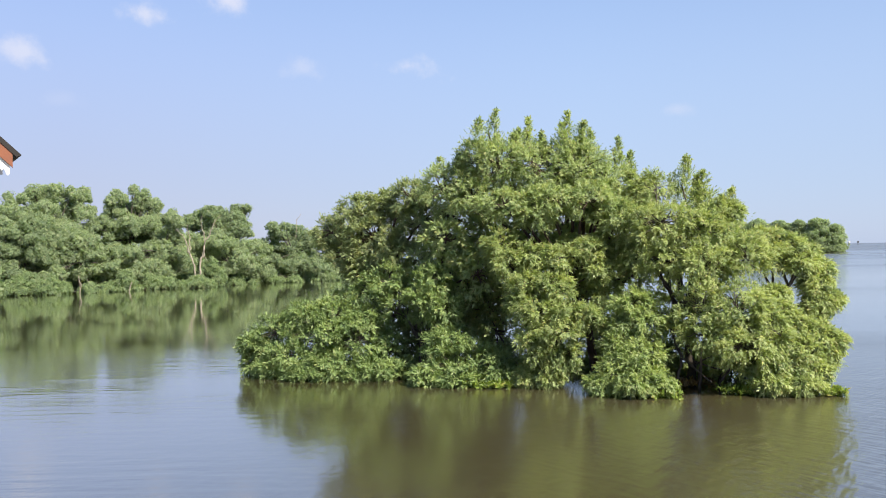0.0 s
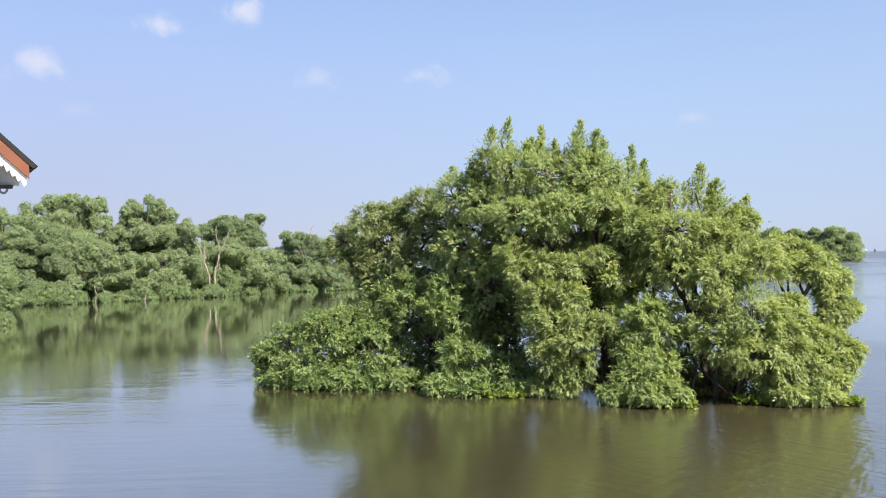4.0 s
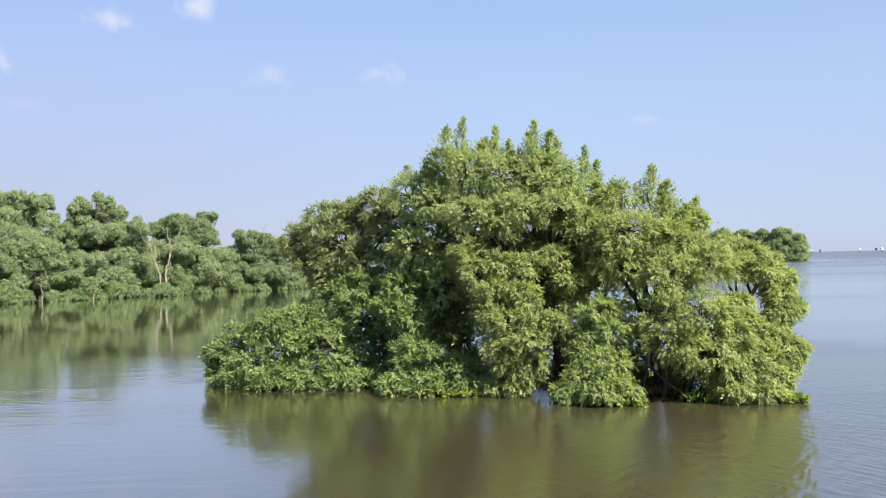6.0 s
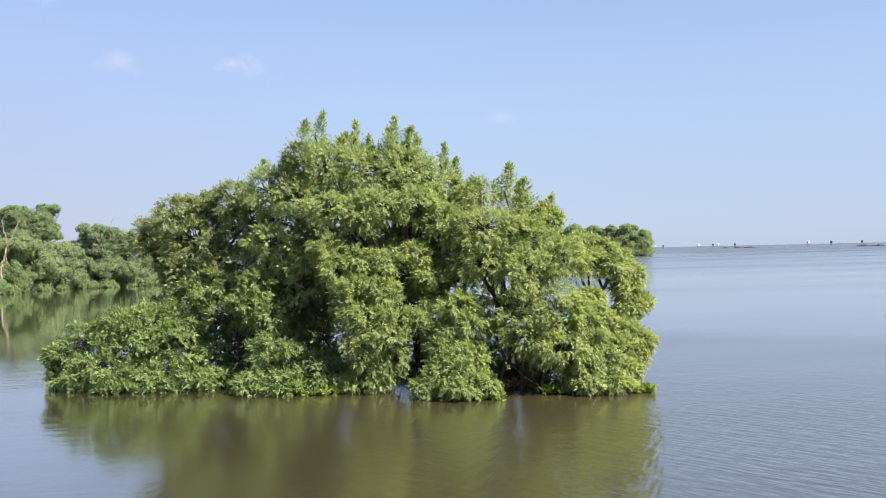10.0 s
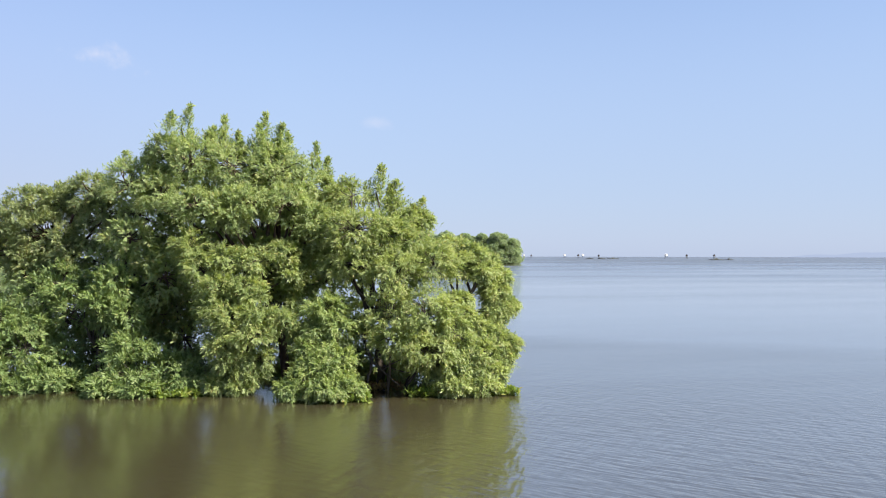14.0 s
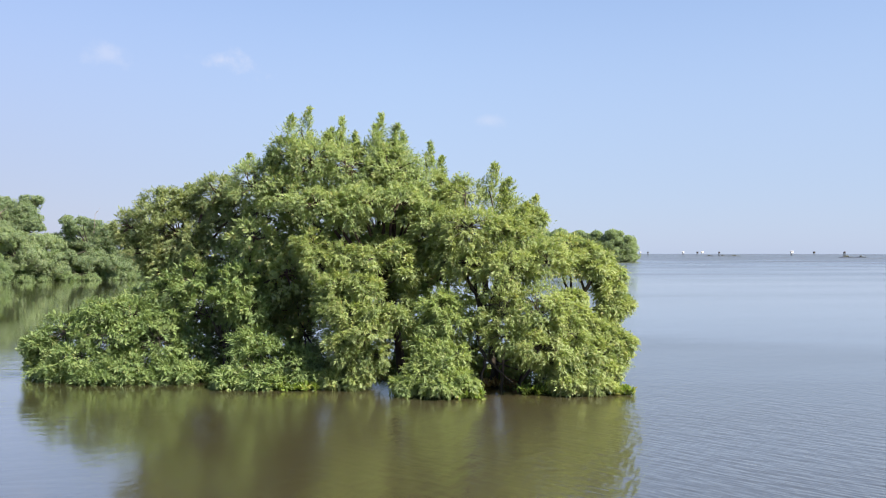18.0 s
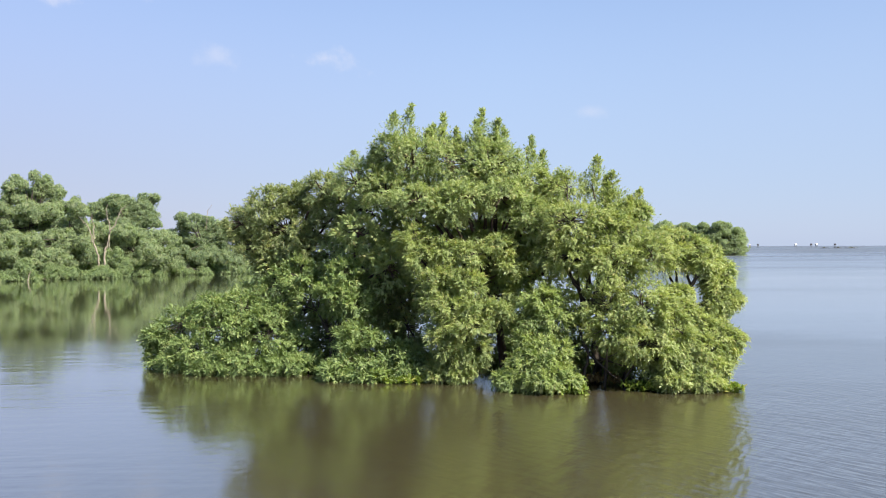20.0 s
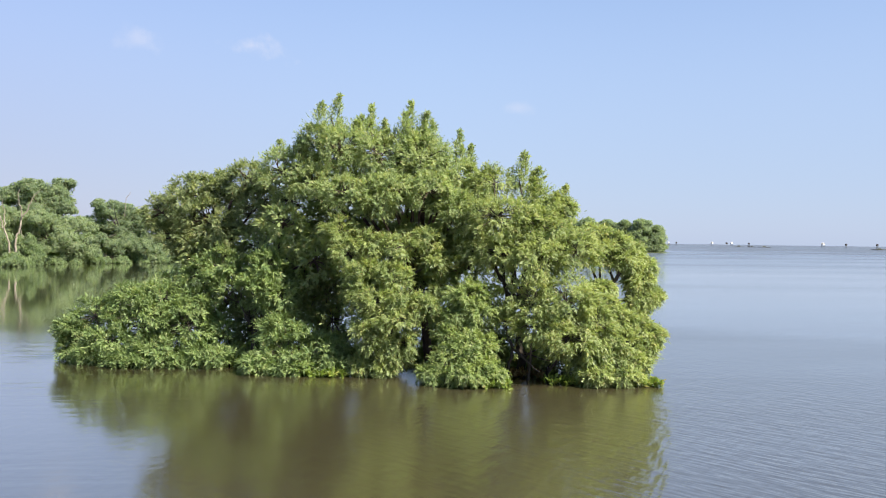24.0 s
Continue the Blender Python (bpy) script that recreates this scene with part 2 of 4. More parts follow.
        nt.links.new(times_(times_(tex_noise(nt, 1.0, 1.5, 0.5, stretch=stretch, turn=turn), patch), fade.outputs["Result"]), sum_.inputs[1])
        paws = sum_.outputs[0]
    edge = nt.nodes.new("ShaderNodeMath")
    edge.operation = "MULTIPLY_ADD"
    nt.links.new(tex_noise(nt, 1.0, 3.0, 0.6, stretch=(0.05, 0.16, 1)), edge.inputs[0])
    edge.inputs[1].default_value = 9.0
    nt.links.new(far.outputs["Value"], edge.inputs[2])
    dist = nt.nodes.new("ShaderNodeMath")
    dist.operation = "DIVIDE"
    nt.links.new(edge.outputs[0], dist.inputs[0])
    dist.inputs[1].default_value = 600.0
    wind = ramp(nt, dist.outputs[0], [((d + 4.5) / 600, (v, v, v)) for d, v in ((17.0, 0.20), (21.0, 0.21), (29.0, 0.20), (33.0, 0.11), (75.0, 0.12), (180.0, 0.22), (550.0, 0.36))])
    streak = ramp(nt, tex_noise(nt, 1.0, 3.0, 0.6, stretch=(0.012, 0.05, 1)), [(0.35, (0.6, 0.6, 0.6)), (0.65, (1.3, 1.3, 1.3))])
    lee = nt.nodes.new("ShaderNodeMapRange")
    lee.interpolation_type = "SMOOTHSTEP"
    lee.inputs["From Min"].default_value, lee.inputs["From Max"].default_value = -4.5, 1.5
    lee.inputs["To Min"].default_value, lee.inputs["To Max"].default_value = 0.58, 1.0
    nt.links.new(sep.outputs["X"], lee.inputs["Value"])
    rough = times_(times_(wind, streak), lee.outputs["Result"])
    # the ruffled open water mirrors less of the sky than the calm water by the bank
    calm = nt.nodes.new("ShaderNodeMapRange")
    calm.interpolation_type = "SMOOTHSTEP"
    calm.inputs["From Min"].default_value, calm.inputs["From Max"].default_value = -6.0, 10.0
    calm.inputs["To Min"].default_value, calm.inputs["To Max"].default_value = 1.0, 0.62
    nt.links.new(sep.outputs["X"], calm.inputs["Value"])
    nt.links.new(calm.outputs["Result"], p.inputs["Coat Weight"])
    nt.links.new(rough, p.inputs["Roughness"])
    nt.links.new(rough, p.inputs["Coat Roughness"])
    waves = bump(nt, p, paws, 0.34, 0.03)
    nt.links.new(waves.outputs["Normal"], p.inputs["Coat Normal"])
    return m


LEAF_CENTRE = leaf_material("mangrove_leaf", (0.237, 0.300, 0.129), (0.281, 0.342, 0.152), (0.337, 0.378, 0.197), (0.408, 0.370, 0.182))
LEAF_MID = leaf_material("mid_green_leaf", (0.232, 0.289, 0.116), (0.279, 0.336, 0.138), (0.333, 0.369, 0.178), (0.400, 0.354, 0.161))
LEAF_YELLOW = leaf_material("yellow_green_leaf", (0.245, 0.300, 0.115), (0.300, 0.351, 0.142), (0.346, 0.383, 0.190), (0.410, 0.365, 0.174))
LEAF_LOW = leaf_material("shrub_leaf", (0.162, 0.229, 0.086), (0.198, 0.267, 0.100), (0.240, 0.297, 0.129), (0.290, 0.306, 0.124), 0.48, 0.36)
LEAF_GREY = leaf_material("grey_green_leaf", (0.224, 0.293, 0.119), (0.273, 0.339, 0.131), (0.319, 0.363, 0.161), (0.345, 0.355, 0.161))
LEAF_OLIVE = leaf_material("olive_leaf", (0.179, 0.220, 0.101), (0.237, 0.278, 0.130), (0.303, 0.338, 0.178), (0.376, 0.325, 0.172))
LEAF_FLOAT = leaf_material("floating_leaf", (0.126, 0.182, 0.040), (0.206, 0.278, 0.055), (0.297, 0.352, 0.101), (0.412, 0.363, 0.122))
LEAF_DEAD = leaf_material("dead_leaf", (0.166, 0.099, 0.049), (0.270, 0.168, 0.085), (0.374, 0.277, 0.146), (0.416, 0.356, 0.244))
# bank and islet leaves: distance haze is put into the colour, bluer and paler
LEAF_BANK = leaf_material("hazed_bank_leaf", (0.248, 0.311, 0.197), (0.278, 0.333, 0.210), (0.320, 0.366, 0.249), (0.336, 0.349, 0.248), 0.85, 0.60, 0.08)
LEAF_BANK_DARK = leaf_material("dark_hazed_bank_leaf", (0.219, 0.283, 0.187), (0.242, 0.298, 0.194), (0.283, 0.328, 0.217), (0.307, 0.320, 0.211), 0.85, 0.60, 0.08)
LEAF_BANK_PALE = leaf_material("pale_hazed_shrub_leaf", (0.222, 0.288, 0.162), (0.243, 0.308, 0.172), (0.278, 0.329, 0.204), (0.295, 0.321, 0.199), 0.85, 0.60, 0.08)
LEAF_ISLET = leaf_material("hazed_islet_leaf", (0.228, 0.284, 0.185), (0.265, 0.320, 0.208), (0.303, 0.358, 0.231), (0.318, 0.344, 0.231), 0.85, 0.60, 0.08)
BARK = bark_material("mangrove_bark", (0.028, 0.021, 0.016), (0.085, 0.066, 0.050))
BARK_RED = bark_material("red_brown_bark", (0.030, 0.017, 0.012), (0.085, 0.050, 0.034))
DEADWOOD = bark_material("bleached_wood", (0.15, 0.125, 0.09), (0.31, 0.265, 0.20))
WATER = water_material()
MUD, _nt, _p = material("wet_mud")
_nt.links.new(ramp(_nt, tex_noise(_nt, 1.2, 6.0), [(0.3, (0.035, 0.030, 0.018)), (0.7, (0.085, 0.075, 0.045))]), _p.inputs["Base Color"])
_p.inputs["Roughness"].default_value = 0.6
bump(_nt, _p, tex_noise(_nt, 5.0, 5.0), 0.7, 0.05)
ORANGE = paint_material("orange_painted_board", (0.165, 0.046, 0.011), (0.13, 0.037, 0.012))
WHITE = paint_material("white_painted_board", (0.66, 0.65, 0.62), (0.46, 0.44, 0.40))
ROOFING = paint_material("dark_roof_sheet", (0.014, 0.012, 0.011), (0.022, 0.018, 0.016), 0.95)
GREYBOARD = paint_material("grey_board", (0.46, 0.46, 0.46), (0.34, 0.33, 0.33), 0.7)
BROWNWOOD = paint_material("brown_painted_timber", (0.026, 0.014, 0.011), (0.05, 0.03, 0.022), 0.6)
LACE = paint_material("grey_lace_trim", (0.20, 0.20, 0.22), (0.14, 0.14, 0.15), 0.7)
# black base; emission puts the distance haze in as an even bluish glow
HAZE_HILL, _nt, _p = material("hills_haze_glow")
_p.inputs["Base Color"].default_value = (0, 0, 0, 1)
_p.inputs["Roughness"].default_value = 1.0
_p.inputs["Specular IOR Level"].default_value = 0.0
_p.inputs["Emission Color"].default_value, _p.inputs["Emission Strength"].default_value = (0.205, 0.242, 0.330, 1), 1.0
CONCRETE = paint_material("weathered_concrete", (0.42, 0.40, 0.36), (0.25, 0.23, 0.20), 0.85)
BAMBOO = paint_material("weathered_bamboo", (0.070, 0.076, 0.060), (0.040, 0.045, 0.038), 0.85)


# ---- mesh helpers ----
def link_mesh(name, me, mat, parent=None, label=""):
    me.materials.append(mat)
    ob = new(name, me)
    if parent is not None:
        ob.parent = parent
    if label:
        tagged(ob, label)
    return ob


def part(name, bm, mat, parent=None, label=""):
    me = bpy.data.meshes.new(name)
    bm.normal_update()
    bm.to_mesh(me)
    bm.free()
    return link_mesh(name, me, mat, parent, label)


def thing(name, at, label, category, group="", kind=""):
    ob = new(name)
    ob.location = at
    ob.empty_display_size = 0.2
    return tagged(ob, label, category, group, kind)


def raw_mesh(name, verts, loops, starts, totals):
    me = bpy.data.meshes.new(name)
    me.vertices.add(len(verts))
    me.vertices.foreach_set("co", np.asarray(verts, dtype=np.float32).ravel())
    me.loops.add(len(loops))
    me.loops.foreach_set("vertex_index", np.asarray(loops, dtype=np.int32))
    me.polygons.add(len(starts))
    me.polygons.foreach_set("loop_start", np.asarray(starts, dtype=np.int32))
    me.polygons.foreach_set("loop_total", np.asarray(totals, dtype=np.int32))
    me.update(calc_edges=True)
    return me


def unit(a):
    return a / np.maximum(np.linalg.norm(a, axis=-1, keepdims=True), 1e-9)


def leaf_mesh(name, base, along, face, length, width, rng, fine=True, scatter=0.6):
    """One mesh of leaves: base points, directions and the ways that their faces turn, (n, 3); lengths and widths, (n,)."""
    n = len(base)
    along = unit(along)
    side = unit(np.cross(along, unit(unit(rng.normal(size=(n, 3))) * scatter + face + np.array([0, 0, 0.45]))))
    up = np.cross(side, along)
    L, Wd = length[:, None], width[:, None]
    if fine:
        v = np.stack([base, base + along * L * 0.32 + side * Wd * 0.46 + up * L * 0.03, base + along * L * 0.32 - side * Wd * 0.46 + up * L * 0.03,
                      base + along * L * 0.70 + side * Wd * 0.36, base + along * L * 0.70 - side * Wd * 0.36, base + along * L - up * L * 0.10], 1)
        k = np.arange(n)[:, None] * 6
        loops = (k + np.array([0, 2, 1, 1, 2, 4, 3, 3, 4, 5])).ravel()
        totals = np.tile([3, 4, 3], n)
        starts = (np.arange(n)[:, None] * 10 + np.array([0, 3, 7])).ravel()
    else:
        v = np.stack([base, base + along * L * 0.5 + side * Wd * 0.5, base + along * L - up * L * 0.12, base + along * L * 0.5 - side * Wd * 0.5], 1)
        loops = np.arange(n * 4)
        totals = np.full(n, 4)
        starts = np.arange(n) * 4
    return raw_mesh(name, v.reshape(-1, 3), loops, starts, totals)


def tube(path, radii, sides=7):
    """Rings of a tapered round limb along a path: verts and quads."""
    path = np.asarray(path, float)
    t = unit(np.gradient(path, axis=0))
    ref = np.array([0.31, 0.94, 0.12])
    a = unit(np.cross(t, ref))
    b = np.cross(t, a)
    ang = np.linspace(0, 2 * math.pi, sides, endpoint=False)
    ring = np.cos(ang)[None, :, None] * a[:, None] + np.sin(ang)[None, :, None] * b[:, None]
    v = (path[:, None] + ring * np.asarray(radii)[:, None, None]).reshape(-1, 3)
    q = []
    for i in range(len(path) - 1):
        for j in range(sides):
            j2 = (j + 1) % sides
            q.append((i * sides + j, i * sides + j2, (i + 1) * sides + j2, (i + 1) * sides + j))
    return v, q


def tubes_mesh(name, items, sides=7):
    vs, qs, off = [], [], 0
    for path, radii in items:
        v, q = tube(path, radii, sides)
        vs.append(v)
        qs.append(np.asarray(q) + off)
        off += len(v)
    q = np.concatenate(qs)
    me = raw_mesh(name, np.concatenate(vs), q.ravel(), np.arange(len(q)) * 4, np.full(len(q), 4))
    me.polygons.foreach_set("use_smooth", np.ones(len(q), dtype=bool))
    return me


def bent(a, b, rng, wander, n=7, sag=0.0):
    """A wandering path from a to b."""
    a, b = np.asarray(a, float), np.asarray(b, float)
    s = np.linspace(0, 1, n)[:, None]
    off = np.cumsum(rng.normal(size=(n, 3)), 0) * wander
    off -= off[-1] * s
    off[0] = 0
    p = a + (b - a) * s + off
    p[:, 2] += sag * np.sin(s[:, 0] * math.pi)
    return p


def clump_points(centre, r, rz, rng, lump, shoots, shoot, spire=False, cap=0.55, hollow=0.55):
    """Shoots of one foliage clump: smaller tufts sit all over a lumpy ball. Returns their feet, ways, lengths and the tuft centres."""
    if spire:      # leading shoots: rising side twigs on a stem, shorter towards the pointed top
        pos, way, long = [], [], []
        for k in range(4):
            w, h = (1.0, 1.0) if k == 0 else (rng.uniform(0.7, 1.05), rng.uniform(0.45, 0.82))
            turn = rng.random() * 2 * math.pi
            foot = centre + (k > 0) * r * rng.uniform(0.45, 0.95) * np.array([math.cos(turn), math.sin(turn), 0]) - np.array([0, 0, rz])
            n = int((50 + 210 * r * rz) * w * (0.5 + 0.5 * h))
            f = rng.random(n) ** 0.9 * 0.93
            a = rng.random(n) * 2 * math.pi
            out = np.stack([np.cos(a), np.sin(a), np.zeros(n)], 1)
            lean = rng.normal(size=2) * 0.14
            pos.append(foot + np.stack([f * lean[0], f * lean[1], f * 2 * rz * h], 1) + out * (0.12 * r * w * (1 - f))[:, None])
            way.append(unit(out * (0.95 - 0.45 * f)[:, None] + np.array([0, 0, 0.75]) + rng.normal(size=(n, 3)) * 0.22))
            long.append((0.95 * r * w * (1 - f) ** 1.1 + 0.04) * rng.uniform(0.35, 1.15, n))
        return np.concatenate(pos), np.concatenate(way), np.concatenate(long), centre + np.array([[0, 0, 0.3 * rz]])
    lump = min(lump, cap * min(r, rz))
    area = 4 * math.pi * ((2 * (r * rz) ** 1.6 + r ** 3.2) / 3) ** (1 / 1.6)
    k = max(7, int(area / (1.9 * lump * lump)))
    d = unit(rng.normal(size=(k, 3)))
    d[:, 2] = np.where(d[:, 2] < -0.88, -d[:, 2], d[:, 2])
    reach = rng.uniform(hollow, 1.04, size=(k, 1)) + (rng.random((k, 1)) < 0.12) * rng.uniform(0.05, 0.25, size=(k, 1))
    inner = np.maximum(np.array([r, r, rz]) - 0.30 * lump - 0.45 * shoot, 0.4 * np.array([r, r, rz]))
    tuft = centre + d * reach * inner
    size = lump * rng.uniform(0.55, 1.25, size=(k, 1))
    lean = unit(d + rng.normal(size=(k, 3)) * 0.35 + np.array([0, 0, 0.25]))      # each tuft's own way
    e = unit(unit(rng.normal(size=(k, shoots, 3))) + lean[:, None] * 0.75)
    pos = tuft[:, None] + e * size[:, None] * rng.uniform(0.0, 0.65, size=(k, shoots, 1)) * np.array([1, 1, 0.8])
    way = unit(e * 0.6 + lean[:, None] * 0.7 + rng.normal(size=(k, shoots, 3)) * 0.22)
    return pos.reshape(-1, 3), way.reshape(-1, 3), np.full(k * shoots, shoot) * rng.uniform(0.65, 1.3, k * shoots), tuft


def leaves_on(pos, way, long, rng, count, length, width, droop):
    """Leaves all along each shoot, which bends over under its weight."""
    n = len(pos)
    s = (np.arange(count)[None, :, None] + rng.random((n, count, 1))) / count
    L = long[:, None, None]
    fall = np.array([0, 0, -droop])
    base = pos[:, None] + way[:, None] * s * L + fall * L * s * s
    tangent = unit(way[:, None] + fall * 2 * s)
    radial = unit(np.cross(tangent, rng.normal(size=(n, count, 3))))
    along = tangent * (0.45 + 0.5 * s) + radial * (0.85 - 0.4 * s) + np.array([0, 0, -0.25 * droop])
    size = rng.uniform(0.65, 1.25, size=n * count)
    return base.reshape(-1, 3), along.reshape(-1, 3), np.repeat(way, count, 0), size * length, size * width


def cushion_leaves(centre, r, rz, rng, size):
    """Leaves of a far clump: a heap of small domes over a darker, looser heart. Returns what leaf_mesh takes, and the domes' centres."""
    b = min(0.42 * min(r, rz), 4.0 * size)
    area = 4 * math.pi * ((2 * (r * rz) ** 1.6 + r ** 3.2) / 3) ** (1 / 1.6)
    k = max(9, int(area / (3.0 * b * b)))
    d = unit(rng.normal(size=(k, 3)))
    d[:, 2] = np.where(d[:, 2] < -0.75, -d[:, 2], d[:, 2])
    axes = np.maximum(np.array([r, r, rz]) - 0.55 * b, 0.3 * np.array([r, r, rz]))
    dome = centre + d * axes * (rng.uniform(0.66, 1.08, size=(k, 1)) + (rng.random((k, 1)) < 0.15) * rng.uniform(0.05, 0.25, size=(k, 1)))
    n = int(2 * math.pi * b * b * 0.50 / (size * size * 0.30)) + 6
    e = unit(unit(rng.normal(size=(k, n, 3))) + d[:, None] * 0.5 + np.array([0, 0, 0.25]))
    big = b * rng.uniform(0.55, 1.35, size=(k, 1, 1))
    pos = dome[:, None] + e * big * rng.uniform(0.78, 1.12, size=(k, n, 1))
    along = unit(np.cross(e, rng.normal(size=(k, n, 3)))) + (e + np.array([0, 0, 0.4])) * rng.uniform(0.0, 0.5, size=(k, n, 1))
    pos, along, face = pos.reshape(-1, 3), along.reshape(-1, 3), e.reshape(-1, 3)
    m = 90      # the heart
    h = unit(rng.normal(size=(m, 3)))
    pos = np.concatenate([pos, centre + h * axes * rng.uniform(0.45, 0.8, size=(m, 1))])
    along = np.concatenate([along, np.cross(h, rng.normal(size=(m, 3)))])
    face = np.concatenate([face, h])
    ln = np.concatenate([rng.uniform(0.7, 1.25, k * n) * size, np.full(m, 0.5 * min(r, rz) + size)])
    return pos, along, face, ln, ln * 0.6, dome


def leafy_tree(name, base, fork, lobes, leaf, bark, label, category, seed, trunk_r=0.14, lump=0.30, shoots=15, count=10,
               length=0.078, width=0.024, droop=0.2, shoot=0.175, group="", fine=False, stems=1, fill=1, cap=0.55, scatter=0.45, hollow=0.70, cushion=False):
    """A tree or shrub: trunk or stems, one limb with twigs to each foliage clump, and the clumps. lobes: (x, y, z, radius, half height;
    a height below zero marks a pointed leading shoot)."""
    rng = np.random.default_rng(seed)
    root = thing(name, base, label, category, group)
    o = np.array(base, float)
    fk = np.array(fork, float) - o
    for s in range(stems):
        foot = np.array([rng.normal() * 0.22 * (stems > 1), rng.normal() * 0.18 * (stems > 1), -0.5])
        top = fk + rng.normal(size=3) * 0.15 * (stems > 1)
        link_mesh("trunk", tubes_mesh("trunk", [(bent(foot, top, rng, 0.05, 8), np.linspace(trunk_r * 1.25, trunk_r * 0.75, 8))], 9), bark, root)
    # looser foliage behind and between neighbouring clumps
    body = [(p, False) for p in lobes]
    seen = set()
    for i, p in enumerate(lobes):
        if p[4] < 0:
            continue
        near = sorted((math.dist(p[:3], q[:3]), j) for j, q in enumerate(lobes) if j != i and q[4] > 0)[:fill]
        for gap, j in near:
            q = lobes[j]
            if (min(i, j), max(i, j)) in seen or gap > 1.5 * (p[3] + q[3]):
                continue
            seen.add((min(i, j), max(i, j)))
            rr = 0.40 * (p[3] + q[3])
            body.append((((p[0] + q[0]) / 2, (p[1] + q[1]) / 2 + 0.35 * rr, (p[2] + q[2]) / 2, rr, 0.45 * (p[4] + q[4])), True))
    for (lx, ly, lz, r, rz), loose in body:
        c = np.array([lx, ly, lz]) - o
        if cushion:
            b, a, fc, ln, wd, tuft = cushion_leaves(c, r, rz, rng, length)
        else:
            pos, way, long, tuft = clump_points(c, r, abs(rz), rng, lump * (1.3 if loose else 1), shoots, shoot, rz < 0, cap, hollow)
            few = int(count * 0.75) if loose else count
            small = 0.95 if rz < 0 else 1.0
            b, a, fc, ln, wd = leaves_on(pos, way, long, rng, few, length * small, width * small, 0.0 if rz < 0 else droop)
        dry = b[:, 2] + o[2] > 0.03
        b, a, fc, ln, wd = b[dry], a[dry], fc[dry], ln[dry], wd[dry]
        bough = root
        if not loose:
            r0 = trunk_r * 0.5
            foot = fk
            if not cushion and lz < 1.3 and math.hypot(c[0] - fk[0], c[1] - fk[1]) > 0.9:      # low clumps away from the trunk stand on suckers
                foot = np.array([c[0] + (fk[0] - c[0]) * 0.35 + rng.normal() * 0.1, c[1] + (fk[1] - c[1]) * 0.35 + 0.1, -0.4 - o[2]])
            items = [(bent(foot, c, rng, 0.07 if foot is fk else 0.03, 8, 0.12 * (foot is fk)), np.linspace(r0, r0 * 0.4, 8))]
            for q in tuft[::4 if cushion else 2]:
                items.append((bent(c, q, rng, 0.03, 5), np.linspace(r0 * 0.35, 0.006, 5)))
            bough = link_mesh("limb", tubes_mesh("limb", items, 5), bark, root)
        tagged(link_mesh("foliage_clump", leaf_mesh("foliage_clump", b, a, fc, ln, wd, rng, fine, scatter), leaf, bough), kind="stuff")
    return root


# ---- water and far shore ----
bm = bmesh.new()
bmesh.ops.create_grid(bm, x_segments=2, y_segments=2, size=6000)
tagged(part("water", bm, WATER), "calm silty brown-green estuary water reflecting trees and sky", "water", kind="structure")

# mud bank under the far trees, its edge uneven
bm = bmesh.new()
rng = np.random.default_rng(4)
edge = [(-60, 77), (-46, 79), (-41, 81.5), (-34, 82.5), (-31, 86), (-28, 95), (-22.5, 99), (-17, 104), (-11, 110), (-13, 130), (-60, 130)]
ring_top = [bm.verts.new((x + rng.normal() * 0.3, y + rng.normal() * 0.3, 0.05)) for x, y in edge]
ring_low = [bm.verts.new((v.co.x * 1.01, v.co.y - 0.8, -0.4)) for v in ring_top]
bm.faces.new(ring_top)
for i in range(len(edge)):
    j = (i + 1) % len(edge)
    bm.faces.new((ring_top[j], ring_top[i], ring_low[i], ring_low[j]))
bmesh.ops.triangulate(bm, faces=bm.faces[:])
tagged(part("ground_mud_bank", bm, MUD), "low wet brown mud bank under the mangroves", "ground", kind="structure")

bm = bmesh.new()
ring_top = [bm.verts.new((112 + 22 * math.cos(a) * random.uniform(0.9, 1.1), 300 + 16 * math.sin(a) * random.uniform(0.9, 1.1), 0.15)) for a in np.linspace(0, 2 * math.pi, 18, endpoint=False)]
ring_low = [bm.verts.new((112 + (v.co.x - 112) * 1.05, 300 + (v.co.y - 300) * 1.05, -0.4)) for v in ring_top]
bm.faces.new(ring_top)
for i in range(18):
    bm.faces.new((ring_top[(i + 1) % 18], ring_top[i], ring_low[i], ring_low[(i + 1) % 18]))
tagged(part("ground_islet", bm, MUD), "low muddy islet under distant mangroves", "ground", kind="structure")

# far low hills; the haze over them is an even bluish glow in their material
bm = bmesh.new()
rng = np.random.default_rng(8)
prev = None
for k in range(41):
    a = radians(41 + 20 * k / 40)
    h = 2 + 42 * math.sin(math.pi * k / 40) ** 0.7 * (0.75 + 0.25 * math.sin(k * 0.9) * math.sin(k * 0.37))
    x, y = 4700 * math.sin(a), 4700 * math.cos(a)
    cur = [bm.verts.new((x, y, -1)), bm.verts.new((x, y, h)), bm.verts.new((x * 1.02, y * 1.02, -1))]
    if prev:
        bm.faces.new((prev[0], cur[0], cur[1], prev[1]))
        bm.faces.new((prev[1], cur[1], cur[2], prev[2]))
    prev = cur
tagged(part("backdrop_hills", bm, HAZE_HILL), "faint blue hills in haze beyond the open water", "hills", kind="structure")

